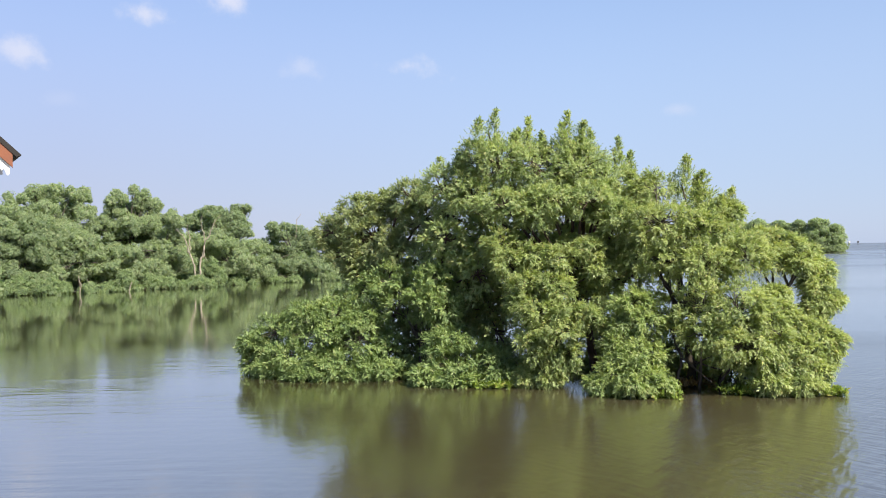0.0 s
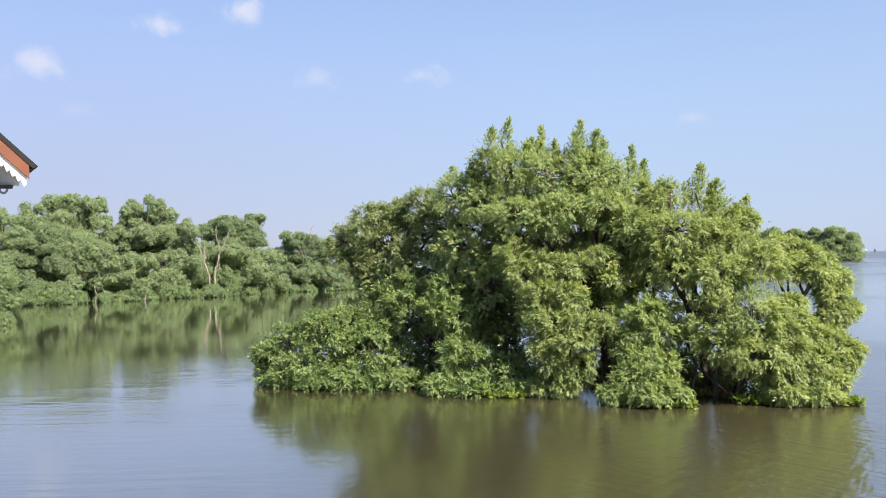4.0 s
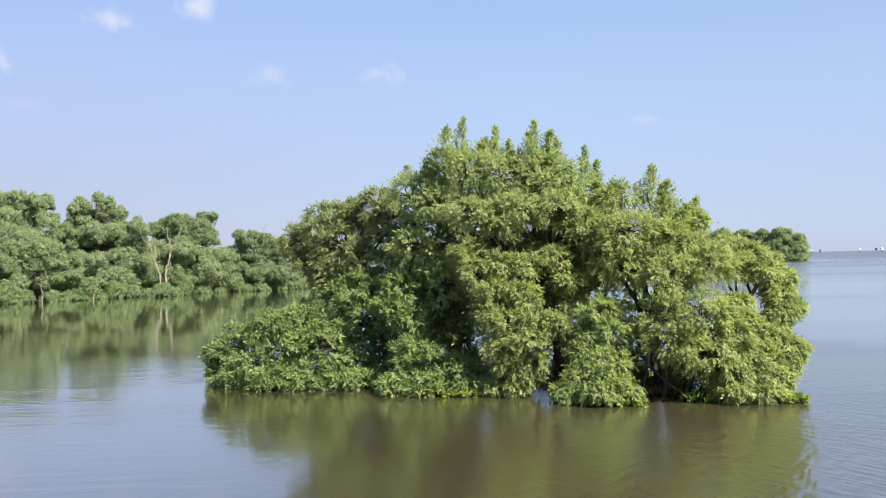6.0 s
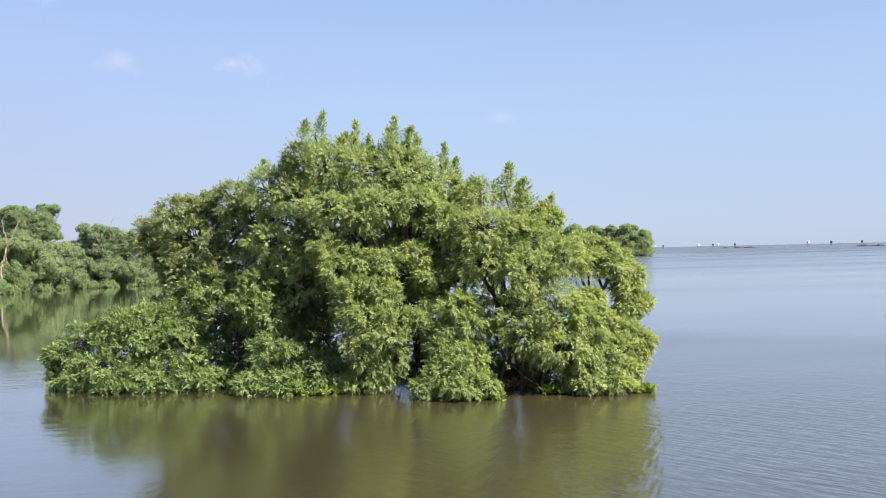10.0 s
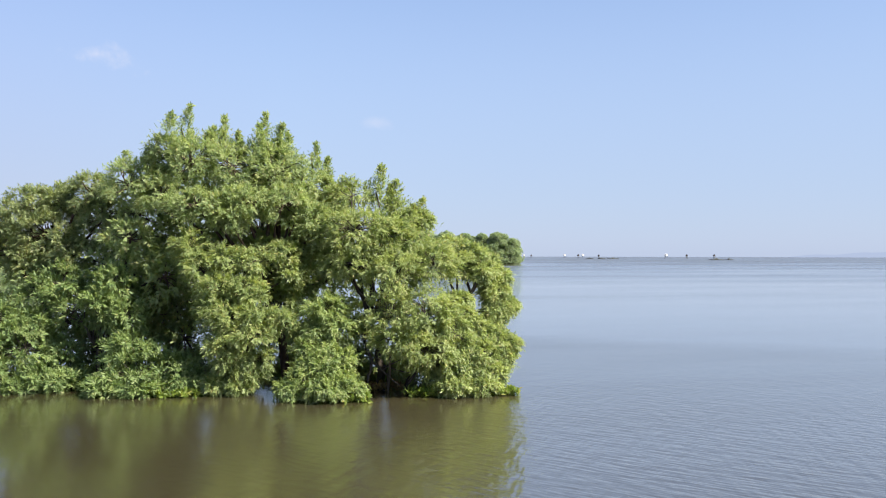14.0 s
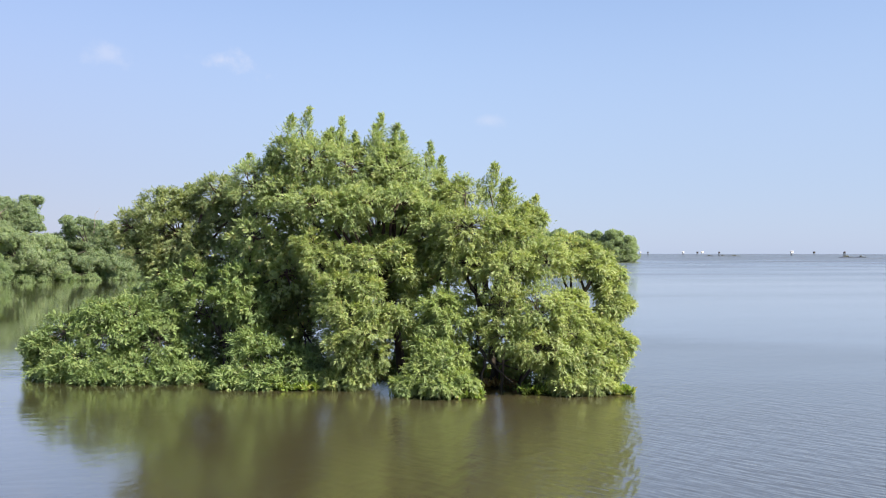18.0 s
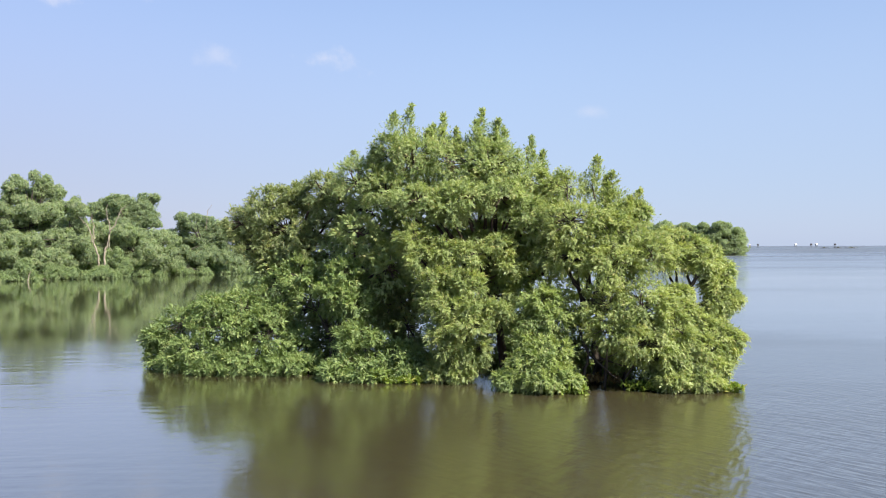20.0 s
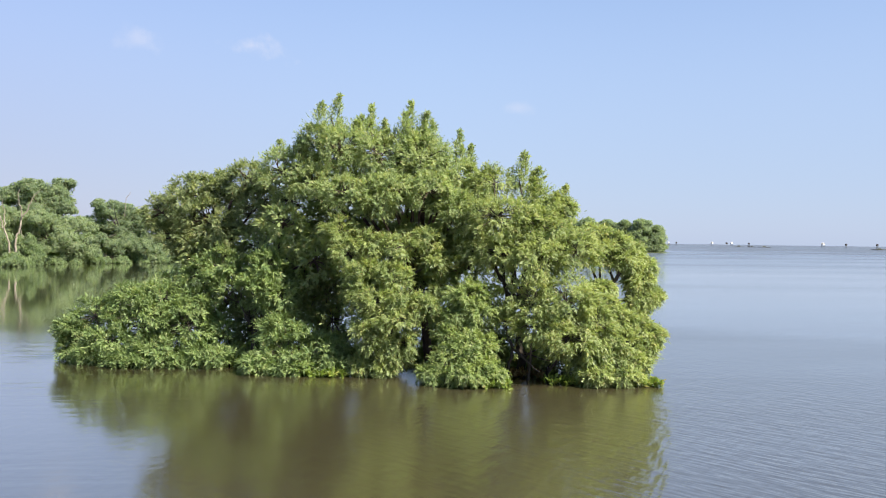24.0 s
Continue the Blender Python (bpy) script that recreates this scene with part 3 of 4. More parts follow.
# ---- the mangrove clump standing in the water ----
CENTRE = [
    (1.0, 21.1, 5.83, 0.63, -0.66), (1.9, 21.2, 5.75, 0.44, -0.58), (2.8, 20.7, 5.69, 0.54, -0.64), (3.5, 20.8, 5.35, 0.49, -0.58),
    (4.0, 20.9, 5.15, 0.42, -0.58), (2.3, 21.1, 5.45, 0.36, -0.47), (3.2, 21.0, 5.38, 0.36, -0.52), (0.3, 21.3, 5.15, 0.5, -0.42),
    (0.7, 21.1, 5.26, 0.52, 0.47), (1.2, 20.7, 5.04, 0.78, 0.62), (2.1, 20.5, 4.95, 0.78, 0.62), (3.0, 20.4, 4.9, 0.78, 0.62),
    (-0.1, 21.3, 4.57, 0.69, 0.55), (0.6, 20.7, 4.24, 0.7, 0.57), (1.29, 20.0, 4.06, 0.79, 0.42), (2.29, 19.7, 4.1, 0.73, 0.42),
    (3.6, 20.2, 4.42, 0.67, 0.64), (3.13, 19.7, 4.11, 0.62, 0.44), (1.88, 19.5, 3.79, 0.39, 0.39), (3.76, 19.4, 3.66, 0.41, 0.44),
]
CENTRE_LOW = [
    (1.21, 19.6, 3.15, 0.47, 0.41), (1.28, 19.5, 2.74, 0.44, 0.31), (1.85, 19.4, 2.86, 0.36, 0.32), (2.43, 19.3, 2.84, 0.38, 0.32),
    (1.69, 19.2, 2.24, 0.48, 0.33), (2.26, 19.1, 2.2, 0.45, 0.3), (1.55, 19.2, 1.74, 0.41, 0.33), (1.9, 19.0, 1.65, 0.53, 0.38),
    (2.49, 18.8, 1.62, 0.45, 0.37), (2.93, 18.7, 1.52, 0.35, 0.33), (2.3, 18.8, 1.29, 0.52, 0.3), (1.77, 19.0, 1.13, 0.4, 0.33),
    (2.0, 19.0, 0.78, 0.45, 0.35), (2.48, 18.9, 0.78, 0.37, 0.35), (2.36, 19.0, 0.38, 0.35, 0.3), (1.64, 19.2, 0.25, 0.3, 0.2),
    (2.05, 19.0, 0.22, 0.3, 0.18), (3.35, 20.5, 2.68, 0.32, 0.24), (3.0, 20.2, 2.17, 0.35, 0.29), (3.56, 20.1, 3.07, 0.4, 0.27),
    (3.31, 19.6, 1.89, 0.21, 0.21), (2.72, 20.2, 3.15, 0.4, 0.21),
    (3.14, 19.5, 3.03, 0.36, 0.26), (3.27, 19.4, 2.56, 0.30, 0.24),
]
RIGHT = [
    (5.3, 19.8, 4.38, 0.77, -0.77), (5.74, 19.2, 3.97, 0.58, -0.66), (4.2, 20.3, 4.41, 0.57, 0.43), (4.7, 19.8, 4.31, 0.61, 0.48),
    (6.02, 18.9, 3.74, 0.36, 0.25), (5.71, 19.0, 3.68, 0.38, 0.2), (4.0, 19.5, 3.49, 0.7, 0.6), (4.6, 19.0, 3.55, 0.81, 0.58),
    (5.4, 18.6, 3.28, 0.75, 0.5), (4.14, 19.3, 2.83, 0.38, 0.31), (4.63, 18.8, 2.73, 0.62, 0.4), (5.3, 18.2, 2.58, 0.74, 0.54),
    (6.1, 18.1, 2.77, 0.6, 0.52), (5.07, 17.9, 1.74, 0.57, 0.54), (5.8, 17.7, 1.75, 0.7, 0.58), (5.14, 17.8, 1.21, 0.54, 0.42),
    (5.8, 17.6, 0.97, 0.7, 0.43), (6.3, 17.5, 1.31, 0.56, 0.58), (5.8, 18.6, 0.64, 0.56, 0.3),
]
RIGHTMOST = [
    (6.84, 19.0, 3.16, 0.46, 0.23), (7.2, 18.8, 2.97, 0.45, 0.28), (7.55, 18.7, 2.78, 0.38, 0.28), (7.84, 18.6, 2.48, 0.32, 0.24),
    (6.86, 18.6, 2.76, 0.42, 0.29), (7.4, 18.6, 2.63, 0.42, 0.25), (7.7, 18.4, 2.14, 0.34, 0.22), (6.79, 18.3, 1.97, 0.31, 0.17),
    (8.0, 18.4, 1.84, 0.24, 0.15), (7.71, 18.3, 1.73, 0.31, 0.22), (7.54, 18.3, 1.42, 0.27, 0.22), (6.63, 17.9, 1.61, 0.4, 0.28),
    (7.03, 17.9, 1.34, 0.4, 0.31), (7.54, 17.9, 1.1, 0.35, 0.26), (7.87, 17.9, 0.97, 0.24, 0.24), (6.54, 17.7, 1.11, 0.42, 0.33),
    (7.05, 17.7, 0.86, 0.42, 0.33), (7.58, 17.8, 0.67, 0.28, 0.24), (6.48, 17.6, 0.6, 0.42, 0.28), (7.0, 17.6, 0.45, 0.42, 0.26),
    (6.34, 17.4, 0.27, 0.37, 0.18), (6.94, 17.4, 0.23, 0.39, 0.16), (6.05, 17.6, 0.67, 0.4, 0.3), (7.33, 17.5, 0.46, 0.25, 0.18),
]
INNER = [
    (3.95, 21.3, 0.45, 0.36, 0.5), (3.4, 21.3, 1.15, 0.44, 0.32), (3.2, 21.1, 0.1, 0.3, 0.18), (1.4, 21.4, 2.21, 0.5, 0.56),
    (1.3, 21.7, 3.02, 0.56, 0.51), (4.0, 22.0, 2.35, 0.42, 0.45), (1.1, 21.9, 0.99, 0.63, 0.85), (1.3, 21.5, 0.2, 0.56, 0.42),
    (-0.6, 22.3, 2.73, 0.72, 0.58), (0.7, 22.5, 1.6, 0.88, 0.82), (1.0, 22.3, 0.3, 0.67, 0.58), (0.3, 21.5, -0.14, 0.64, 0.31),
    (3.2, 22.7, 2.3, 0.7, 0.6), (2.7, 22.6, 1.1, 0.74, 0.74), (4.75, 22.1, 1.4, 0.4, 0.6), (5.3, 20.9, 1.4, 0.42, 0.45),
    (5.2, 20.7, 0.64, 0.55, 0.55), (6.3, 20.0, 0.55, 0.68, 0.35), (1.6, 22.7, 3.34, 1.18, 0.89), (3.0, 22.5, 3.59, 1.33, 0.89),
    (4.4, 21.9, 3.26, 1.01, 0.87), (5.6, 21.0, 2.8, 1.13, 0.85), (-0.7, 22.5, 0.77, 0.88, 0.73), (6.9, 19.7, 1.08, 0.81, 0.76),
    (1.4, 22.2, 4.34, 1.3, 0.87), (3.0, 22.0, 4.3, 1.3, 0.87), (5.7, 20.5, 0.2, 0.58, 0.44), (3.1, 21.0, 3.23, 0.69, 0.36),
    (3.61, 21.3, 2.35, 0.53, 0.51), (6.77, 18.4, 0.14, 0.41, 0.19),
]
INNER_LEFT = [
    (-3.5, 22.7, 0.73, 0.80, 0.54), (0.9, 22.1, 1.55, 0.60, 0.72), (4.2, 20.4, 2.35, 0.46, 0.43), (-0.1, 21.0, 3.32, 0.57, 0.52),
    (0.6, 20.7, 2.46, 0.48, 0.59), (-2.6, 22.5, 0.95, 0.59, 0.44), (-0.0, 22.3, 3.95, 0.87, 0.80), (2.5, 22.3, 0.24, 0.45, 0.53),
    (4.1, 21.3, 3.81, 0.85, 0.71), (-0.7, 23.1, 2.65, 1.05, 0.90), (-1.9, 23.3, 2.53, 0.91, 0.76), (-1.4, 22.8, 1.35, 0.89, 0.65),
    (-2.9, 23.4, 1.60, 0.60, 0.50), (0.1, 22.5, 3.37, 1.02, 0.88), (-1.4, 22.5, 0.22, 0.88, 0.44), (0.0, 22.9, 1.15, 0.89, 0.74),
    (1.0, 22.6, 2.47, 1.03, 0.73), (1.7, 21.9, -0.23, 0.57, 0.34), (0.4, 22.3, 2.20, 0.72, 0.64),
    (4.3, 21.3, 0.46, 0.65, 0.62), (4.9, 20.5, 0.25, 0.49, 0.47), (6.4, 19.9, 0.26, 0.68, 0.35),
]
GREY = [
    (3.61, 18.5, 1.4, 0.32, 0.24), (3.86, 18.6, 1.8, 0.52, 0.34), (4.03, 18.4, 1.45, 0.44, 0.34), (3.44, 18.4, 1.0, 0.32, 0.27),
    (3.9, 17.9, 0.76, 0.52, 0.43), (3.5, 17.9, 0.54, 0.54, 0.43), (4.1, 17.7, 0.32, 0.45, 0.28), (3.1, 18.0, 0.24, 0.38, 0.19),
    (3.7, 17.6, 0.31, 0.47, 0.26),
]
BACKLEFT = [
    (-3.2, 23.5, 3.62, 0.52, 0.49), (-2.5, 23.4, 4.11, 0.64, 0.55), (-1.7, 23.3, 4.24, 0.61, 0.51), (-1.0, 22.7, 4.43, 0.65, 0.53),
    (-2.0, 23.1, 3.43, 0.81, 0.60), (-2.9, 23.4, 2.97, 0.61, 0.52), (-1.5, 22.8, 2.97, 0.59, 0.50), (-0.7, 22.5, 3.83, 0.64, 0.53),
    (-2.3, 23.4, 2.69, 0.61, 0.46),
]
LOWLEFT = [
    (-3.8, 22.0, 1.48, 0.55, 0.41), (-2.9, 22.0, 1.50, 0.62, 0.42), (-2.25, 21.8, 1.36, 0.50, 0.42), (-4.5, 22.1, 1.04, 0.64, 0.53),
    (-5.1, 22.3, 0.78, 0.39, 0.19), (-3.4, 21.8, 1.04, 0.83, 0.57), (-2.3, 21.5, 0.92, 0.81, 0.62), (-1.6, 21.4, 0.64, 0.47, 0.50),
    (-4.1, 21.7, 0.43, 0.78, 0.46), (-3.0, 21.3, 0.30, 0.89, 0.42), (-1.7, 21.1, 0.22, 0.77, 0.36), (-5.0, 22.3, 0.25, 0.44, 0.30),
    (-3.5, 21.3, 0.13, 0.70, 0.22), (-4.6, 21.9, 0.15, 0.49, 0.20), (-2.4, 21.1, 0.10, 0.61, 0.19), (-1.3, 21.0, 0.08, 0.46, 0.22),
]
MIDLEFT = [
    (-1.5, 21.9, 2.27, 0.63, 0.48), (-2.0, 22.0, 2.06, 0.49, 0.37), (-0.6, 21.3, 2.19, 0.55, 0.53), (-0.1, 21.1, 1.82, 0.47, 0.55),
    (-0.55, 21.4, 1.50, 0.42, 0.42), (-1.3, 21.6, 1.69, 0.53, 0.48),
    (-0.45, 20.7, 2.36, 0.42, 0.36), (-0.76, 20.6, 1.86, 0.40, 0.34), (-0.17, 20.5, 1.67, 0.38, 0.32),
]
FRONT = [
    (0.0, 20.2, 0.91, 0.68, 0.45), (-0.35, 20.4, 0.74, 0.36, 0.40), (0.0, 19.9, 0.47, 0.75, 0.44), (0.8, 19.7, 0.47, 0.54, 0.46),
    (1.0, 19.4, 0.22, 0.35, 0.25), (-0.6, 19.8, 0.17, 0.44, 0.18), (0.2, 19.6, 0.14, 0.51, 0.18),
]

TREES = "mangroves standing in the water"
leafy_tree("mangrove_tree", (3.35, 20.4, 0), (3.1, 20.4, 1.7), CENTRE, LEAF_CENTRE, BARK_RED,
           "tall green mangrove with feathery top shoots, standing in water", "tree", 11, 0.10, 0.27, 12, 11, droop=0.18, group=TREES)
leafy_tree("mangrove_tree", (1.9, 20.6, 0), (1.9, 20.3, 1.3), CENTRE_LOW, LEAF_MID, BARK,
           "dense green mangrove with drooping boughs over the water", "tree", 12, 0.08, 0.26, 12, 11, droop=0.28, group=TREES)
leafy_tree("mangrove_tree", (5.4, 19.6, 0), (5.3, 19.4, 1.5), RIGHT, LEAF_YELLOW, BARK,
           "sunlit yellow-green mangrove with drooping leafy boughs", "tree", 13, 0.09, 0.26, 12, 11, droop=0.32, group=TREES)
leafy_tree("mangrove_tree", (6.9, 18.9, 0), (7.0, 18.6, 1.2), RIGHTMOST, LEAF_YELLOW, BARK,
           "airy yellow-green mangrove at the clump's open-water edge", "tree", 14, 0.09, 0.25, 11, 11, droop=0.30, group=TREES)
leafy_tree("mangrove_tree", (-2.0, 23.4, 0), (-2.0, 23.3, 1.6), BACKLEFT, LEAF_OLIVE, BARK_RED,
           "olive-brown mangrove with reddish twigs behind the shrubs", "tree", 15, 0.12, 0.27, 15, 11, droop=0.25, fill=2, group=TREES)
leafy_tree("mangrove_tree", (2.6, 22.8, 0), (2.6, 22.8, 1.2), INNER, LEAF_CENTRE, BARK,
           "shaded dark green mangrove deep inside the clump", "tree", 20, 0.10, 0.34, 6, 8, 0.125, 0.044, 0.2, group=TREES, stems=3)
leafy_tree("mangrove_tree", (-0.8, 23.6, 0), (-0.8, 23.4, 1.2), INNER_LEFT, LEAF_CENTRE, BARK_RED,
           "shaded dark green mangrove behind the shrubs", "tree", 21, 0.10, 0.34, 6, 8, 0.125, 0.044, 0.2, group=TREES, stems=2)
SHRUBS = "mangrove shrubs at the waterline"
leafy_tree("mangrove_shrub", (4.0, 18.6, 0), (4.0, 18.5, 0.6), GREY, LEAF_GREY, BARK,
           "small grey-green mangrove shrub touching the water", "shrub", 16, 0.05, 0.23, 12, 11, droop=0.32, group=SHRUBS, stems=3)
leafy_tree("mangrove_shrub", (-3.0, 22.0, 0), (-3.0, 21.9, 0.4), LOWLEFT, LEAF_LOW, BARK,
           "wide low bright-green mangrove shrub spreading over the water", "shrub", 17, 0.06, 0.27, 8, 9, 0.100, 0.031, 0.18, group=SHRUBS, stems=4)
leafy_tree("mangrove_shrub", (-0.8, 21.6, 0), (-0.8, 21.6, 0.8), MIDLEFT, LEAF_LOW, BARK,
           "upright bright-green mangrove shrub in the clump's shade", "shrub", 18, 0.05, 0.25, 8, 9, 0.100, 0.031, 0.18, group=SHRUBS, stems=3)
leafy_tree("mangrove_shrub", (0.2, 20.4, 0), (0.2, 20.3, 0.4), FRONT, LEAF_LOW, BARK,
           "rounded fresh-green mangrove shrub at the water's edge", "shrub", 19, 0.05, 0.25, 8, 9, 0.100, 0.031, 0.25, group=SHRUBS, stems=3)


def floating_plants(x0, y0, x1, y1, n, seed, label, leaf=None):
    """A fringe of floating plants between two points of the waterline."""
    rng = np.random.default_rng(seed)
    heap = rng.random(7)
    s = np.clip(heap[rng.integers(0, 7, n)] + rng.normal(size=n) * 0.07, 0, 1)
    pos = np.stack([x0 + (x1 - x0) * s + rng.normal(size=n) * 0.05, y0 + (y1 - y0) * s + rng.normal(size=n) * 0.13, rng.uniform(0.0, 0.07, n)], 1)
    way = unit(rng.normal(size=(n, 3)) * 0.6 + np.array([0, -0.15, 0.9]))
    b, a, fc, ln, wd = leaves_on(pos, way, np.full(n, 0.10), rng, 7, 0.10, 0.04, 0.05)
    b[:, 2] = np.maximum(b[:, 2], 0.005)
    ob = link_mesh("floating_plants", leaf_mesh("floating_plants", b, a, fc, ln, wd, rng), leaf or LEAF_FLOAT)
    return tagged(ob, label, "water plants", "floating plants", "stuff")


floating_plants(-0.8, 19.85, 1.25, 19.1, 420, 31, "fringe of bright yellow-green floating plants by the shrubs")
floating_plants(5.3, 17.75, 7.6, 17.35, 330, 32, "fringe of bright green floating plants under drooping boughs")
floating_plants(-4.9, 22.2, -3.8, 21.7, 160, 33, "bright green floating leaves at the shrub's edge")
floating_plants(3.1, 18.2, 4.5, 17.4, 260, 34, "bright green floating plants beside the grey-green shrub")

bare = thing("bare_branches", (4.80, 18.31, 0), "tangle of dark bare branches under drooping boughs", "branches")
rng = np.random.default_rng(151)
for a, b, r0, r1 in (((4.82, 19.13, 1.19), (4.87, 18.50, 0.64), 0.035, 0.03), ((4.87, 18.50, 0.64), (5.26, 17.77, 0.24), 0.03, 0.015), ((4.90, 18.60, 0.69), (4.71, 18.34, 0.06), 0.03, 0.03), ((5.38, 18.78, 0.71), (5.12, 18.23, 0.06), 0.025, 0.02), ((5.10, 18.44, 0.58), (5.65, 17.86, 0.43), 0.022, 0.01), ((4.95, 18.38, 0.50), (5.47, 18.02, 0.79), 0.02, 0.01)):
    link_mesh("branch", tubes_mesh("branch", [(bent(np.array(a) - np.array(bare.location), np.array(b) - np.array(bare.location), rng, 0.02, 7), np.linspace(r0, r1, 7))], 6), BARK, bare)

floating_plants(4.8, 18.7, 5.5, 18.5, 70, 35, "brown dead leaves and twigs drifting under the boughs", LEAF_DEAD)

# ---- the far bank ----
BANK = "mangroves on the far bank"


def bank_tree(name, x, y, h, w, leaf, seed, label, category, low=0.0, size=0.17):
    """A far tree: stem and rising limbs with foliage clumps filling its crown between low * h and h."""
    rng = np.random.default_rng(seed)
    lobes = []
    n = 22
    lean = rng.normal(size=3) * 0.5
    for i in range(n):
        d = unit(rng.normal(size=3))
        f = (i + 0.6) / n
        side = w * 0.5 * math.sqrt(max(0.0, 1 - (1.1 * f - 0.35) ** 2)) * (1 + 0.25 * math.sin(3 * d[0] + lean[0] * 5))
        r = w * rng.uniform(0.20, 0.28) * (1.15 - 0.45 * f)
        reach = max(0.0, side - r * 0.8) * math.sqrt(rng.random())
        a = i * 2.4 + rng.random()
        z = h * (low + (1 - low) * f) * rng.uniform(0.93, 1.03)
        lobes.append((x + math.cos(a) * reach, y + math.sin(a) * reach * 0.8, min(max(z - r * 0.5, r * 0.4), h - r * 0.55), r, r * 0.62))
    return leafy_tree(name, (x, y, 0), (x + rng.normal() * 0.1 * w, y, h * max(0.22, low)), lobes, leaf, BARK, label, category, seed,
                      0.012 * h + 0.03, length=size, group=BANK, fill=0, scatter=0.25, cushion=True)


BANK_EDGE = [
    (-44.5, 77.2, 7.4, 1.7, 1.2), (-46.4, 77.8, 6.7, 2.1, 1.5), (-46.1, 79.4, 5.2, 2.4, 1.7), (-46.0, 76.1, 4.7, 2.3, 1.7),
    (-45.5, 77.8, 3.1, 2.0, 1.4), (-45.3, 74.5, 2.7, 1.9, 1.4),
]
BANK_A = [
    (-43.1, 80.0, 8.1, 1.3, 1.0), (-42.4, 82.3, 7.8, 1.4, 1.0), (-45.0, 82.4, 6.6, 1.7, 1.3), (-42.0, 80.8, 6.2, 1.8, 1.1),
    (-44.5, 80.8, 4.7, 2.0, 1.5), (-42.2, 78.5, 3.6, 1.7, 1.3),
]
BANK_B = [
    (-42.7, 85.6, 9.1, 1.2, 1.1), (-42.1, 88.1, 9.7, 1.1, 1.1), (-41.6, 90.1, 9.3, 1.7, 1.4), (-39.1, 88.5, 9.8, 1.8, 1.2),
    (-38.2, 90.7, 9.6, 1.3, 1.0), (-40.4, 86.1, 7.7, 2.5, 1.4), (-38.7, 88.9, 7.7, 2.3, 1.5), (-37.7, 91.4, 8.2, 0.9, 0.5),
    (-39.1, 87.1, 6.2, 2.5, 1.1), (-43.2, 87.7, 7.7, 1.6, 1.4), (-40.9, 84.6, 4.6, 2.4, 1.5), (-38.7, 87.4, 4.0, 2.5, 1.6),
]
BANK_C = [
    (-39.1, 80.9, 5.9, 2.4, 1.5), (-41.3, 81.6, 5.3, 2.1, 1.4), (-39.1, 84.5, 5.0, 1.4, 1.4), (-41.3, 80.0, 3.9, 1.7, 1.2),
    (-40.7, 82.1, 3.4, 1.5, 1.4), (-37.8, 80.6, 3.6, 1.4, 1.2), (-41.0, 80.4, 2.2, 1.8, 1.0), (-40.1, 82.9, 2.1, 1.8, 0.9),
]
BANK_D = [
    (-36.3, 82.1, 4.9, 2.0, 1.5), (-35.3, 84.2, 4.1, 2.1, 1.5), (-34.2, 86.4, 3.6, 1.9, 1.3), (-36.9, 82.1, 3.1, 2.0, 1.4),
    (-35.7, 84.3, 2.3, 1.5, 1.3), (-36.8, 80.6, 1.8, 1.5, 0.8), (-33.4, 84.2, 2.1, 1.6, 0.8),
]
BANK_E = [
    (-34.4, 90.6, 9.3, 1.3, 1.0), (-33.1, 93.2, 9.9, 1.2, 1.1), (-34.3, 94.1, 8.4, 1.8, 1.4), (-34.9, 90.7, 7.7, 1.5, 1.5),
    (-32.1, 94.0, 8.7, 1.2, 1.1), (-32.1, 90.4, 6.7, 2.1, 1.3), (-34.8, 91.0, 5.9, 1.6, 1.3), (-31.7, 94.5, 7.1, 1.4, 1.4),
    (-29.8, 92.5, 7.6, 1.0, 0.9), (-32.3, 92.7, 5.3, 2.2, 1.4), (-36.0, 89.0, 6.8, 1.2, 1.0), (-37.0, 90.1, 5.7, 1.8, 1.5),
    (-35.2, 92.1, 4.2, 2.3, 1.6),
]
BANK_F = [
    (-28.3, 89.8, 6.6, 1.2, 1.1), (-29.6, 90.8, 5.2, 1.9, 1.3), (-28.4, 92.9, 4.9, 1.6, 1.3), (-28.9, 89.4, 3.4, 1.8, 1.4),
    (-31.6, 90.4, 3.5, 2.1, 1.4), (-32.2, 87.2, 3.2, 1.8, 1.4), (-30.1, 89.4, 1.9, 2.0, 1.2), (-28.2, 92.1, 2.6, 1.7, 1.6),
    (-31.3, 87.9, 1.8, 1.6, 0.9),
]
BANK_G = [
    (-27.0, 97.8, 7.8, 1.6, 1.0), (-25.6, 100.1, 7.8, 1.7, 1.2), (-24.3, 102.5, 8.6, 1.2, 0.9), (-23.8, 99.2, 6.8, 1.5, 1.2),
    (-26.7, 100.2, 6.6, 2.3, 1.0), (-22.8, 98.2, 5.8, 1.0, 0.8), (-25.1, 99.4, 5.5, 1.7, 0.9), (-29.4, 100.5, 7.0, 1.4, 1.2),
    (-27.0, 97.7, 5.0, 2.2, 1.3),
]
BANK_H = [
    (-25.4, 94.2, 4.2, 2.3, 1.3), (-23.5, 96.5, 4.2, 2.2, 1.2), (-21.7, 98.6, 3.8, 1.7, 1.1), (-27.3, 94.3, 3.6, 1.3, 1.5),
    (-25.4, 96.3, 2.3, 2.6, 1.5), (-22.4, 94.2, 2.3, 2.1, 1.5), (-20.8, 96.3, 1.9, 1.5, 1.4), (-27.9, 96.3, 1.8, 1.6, 1.0),
]
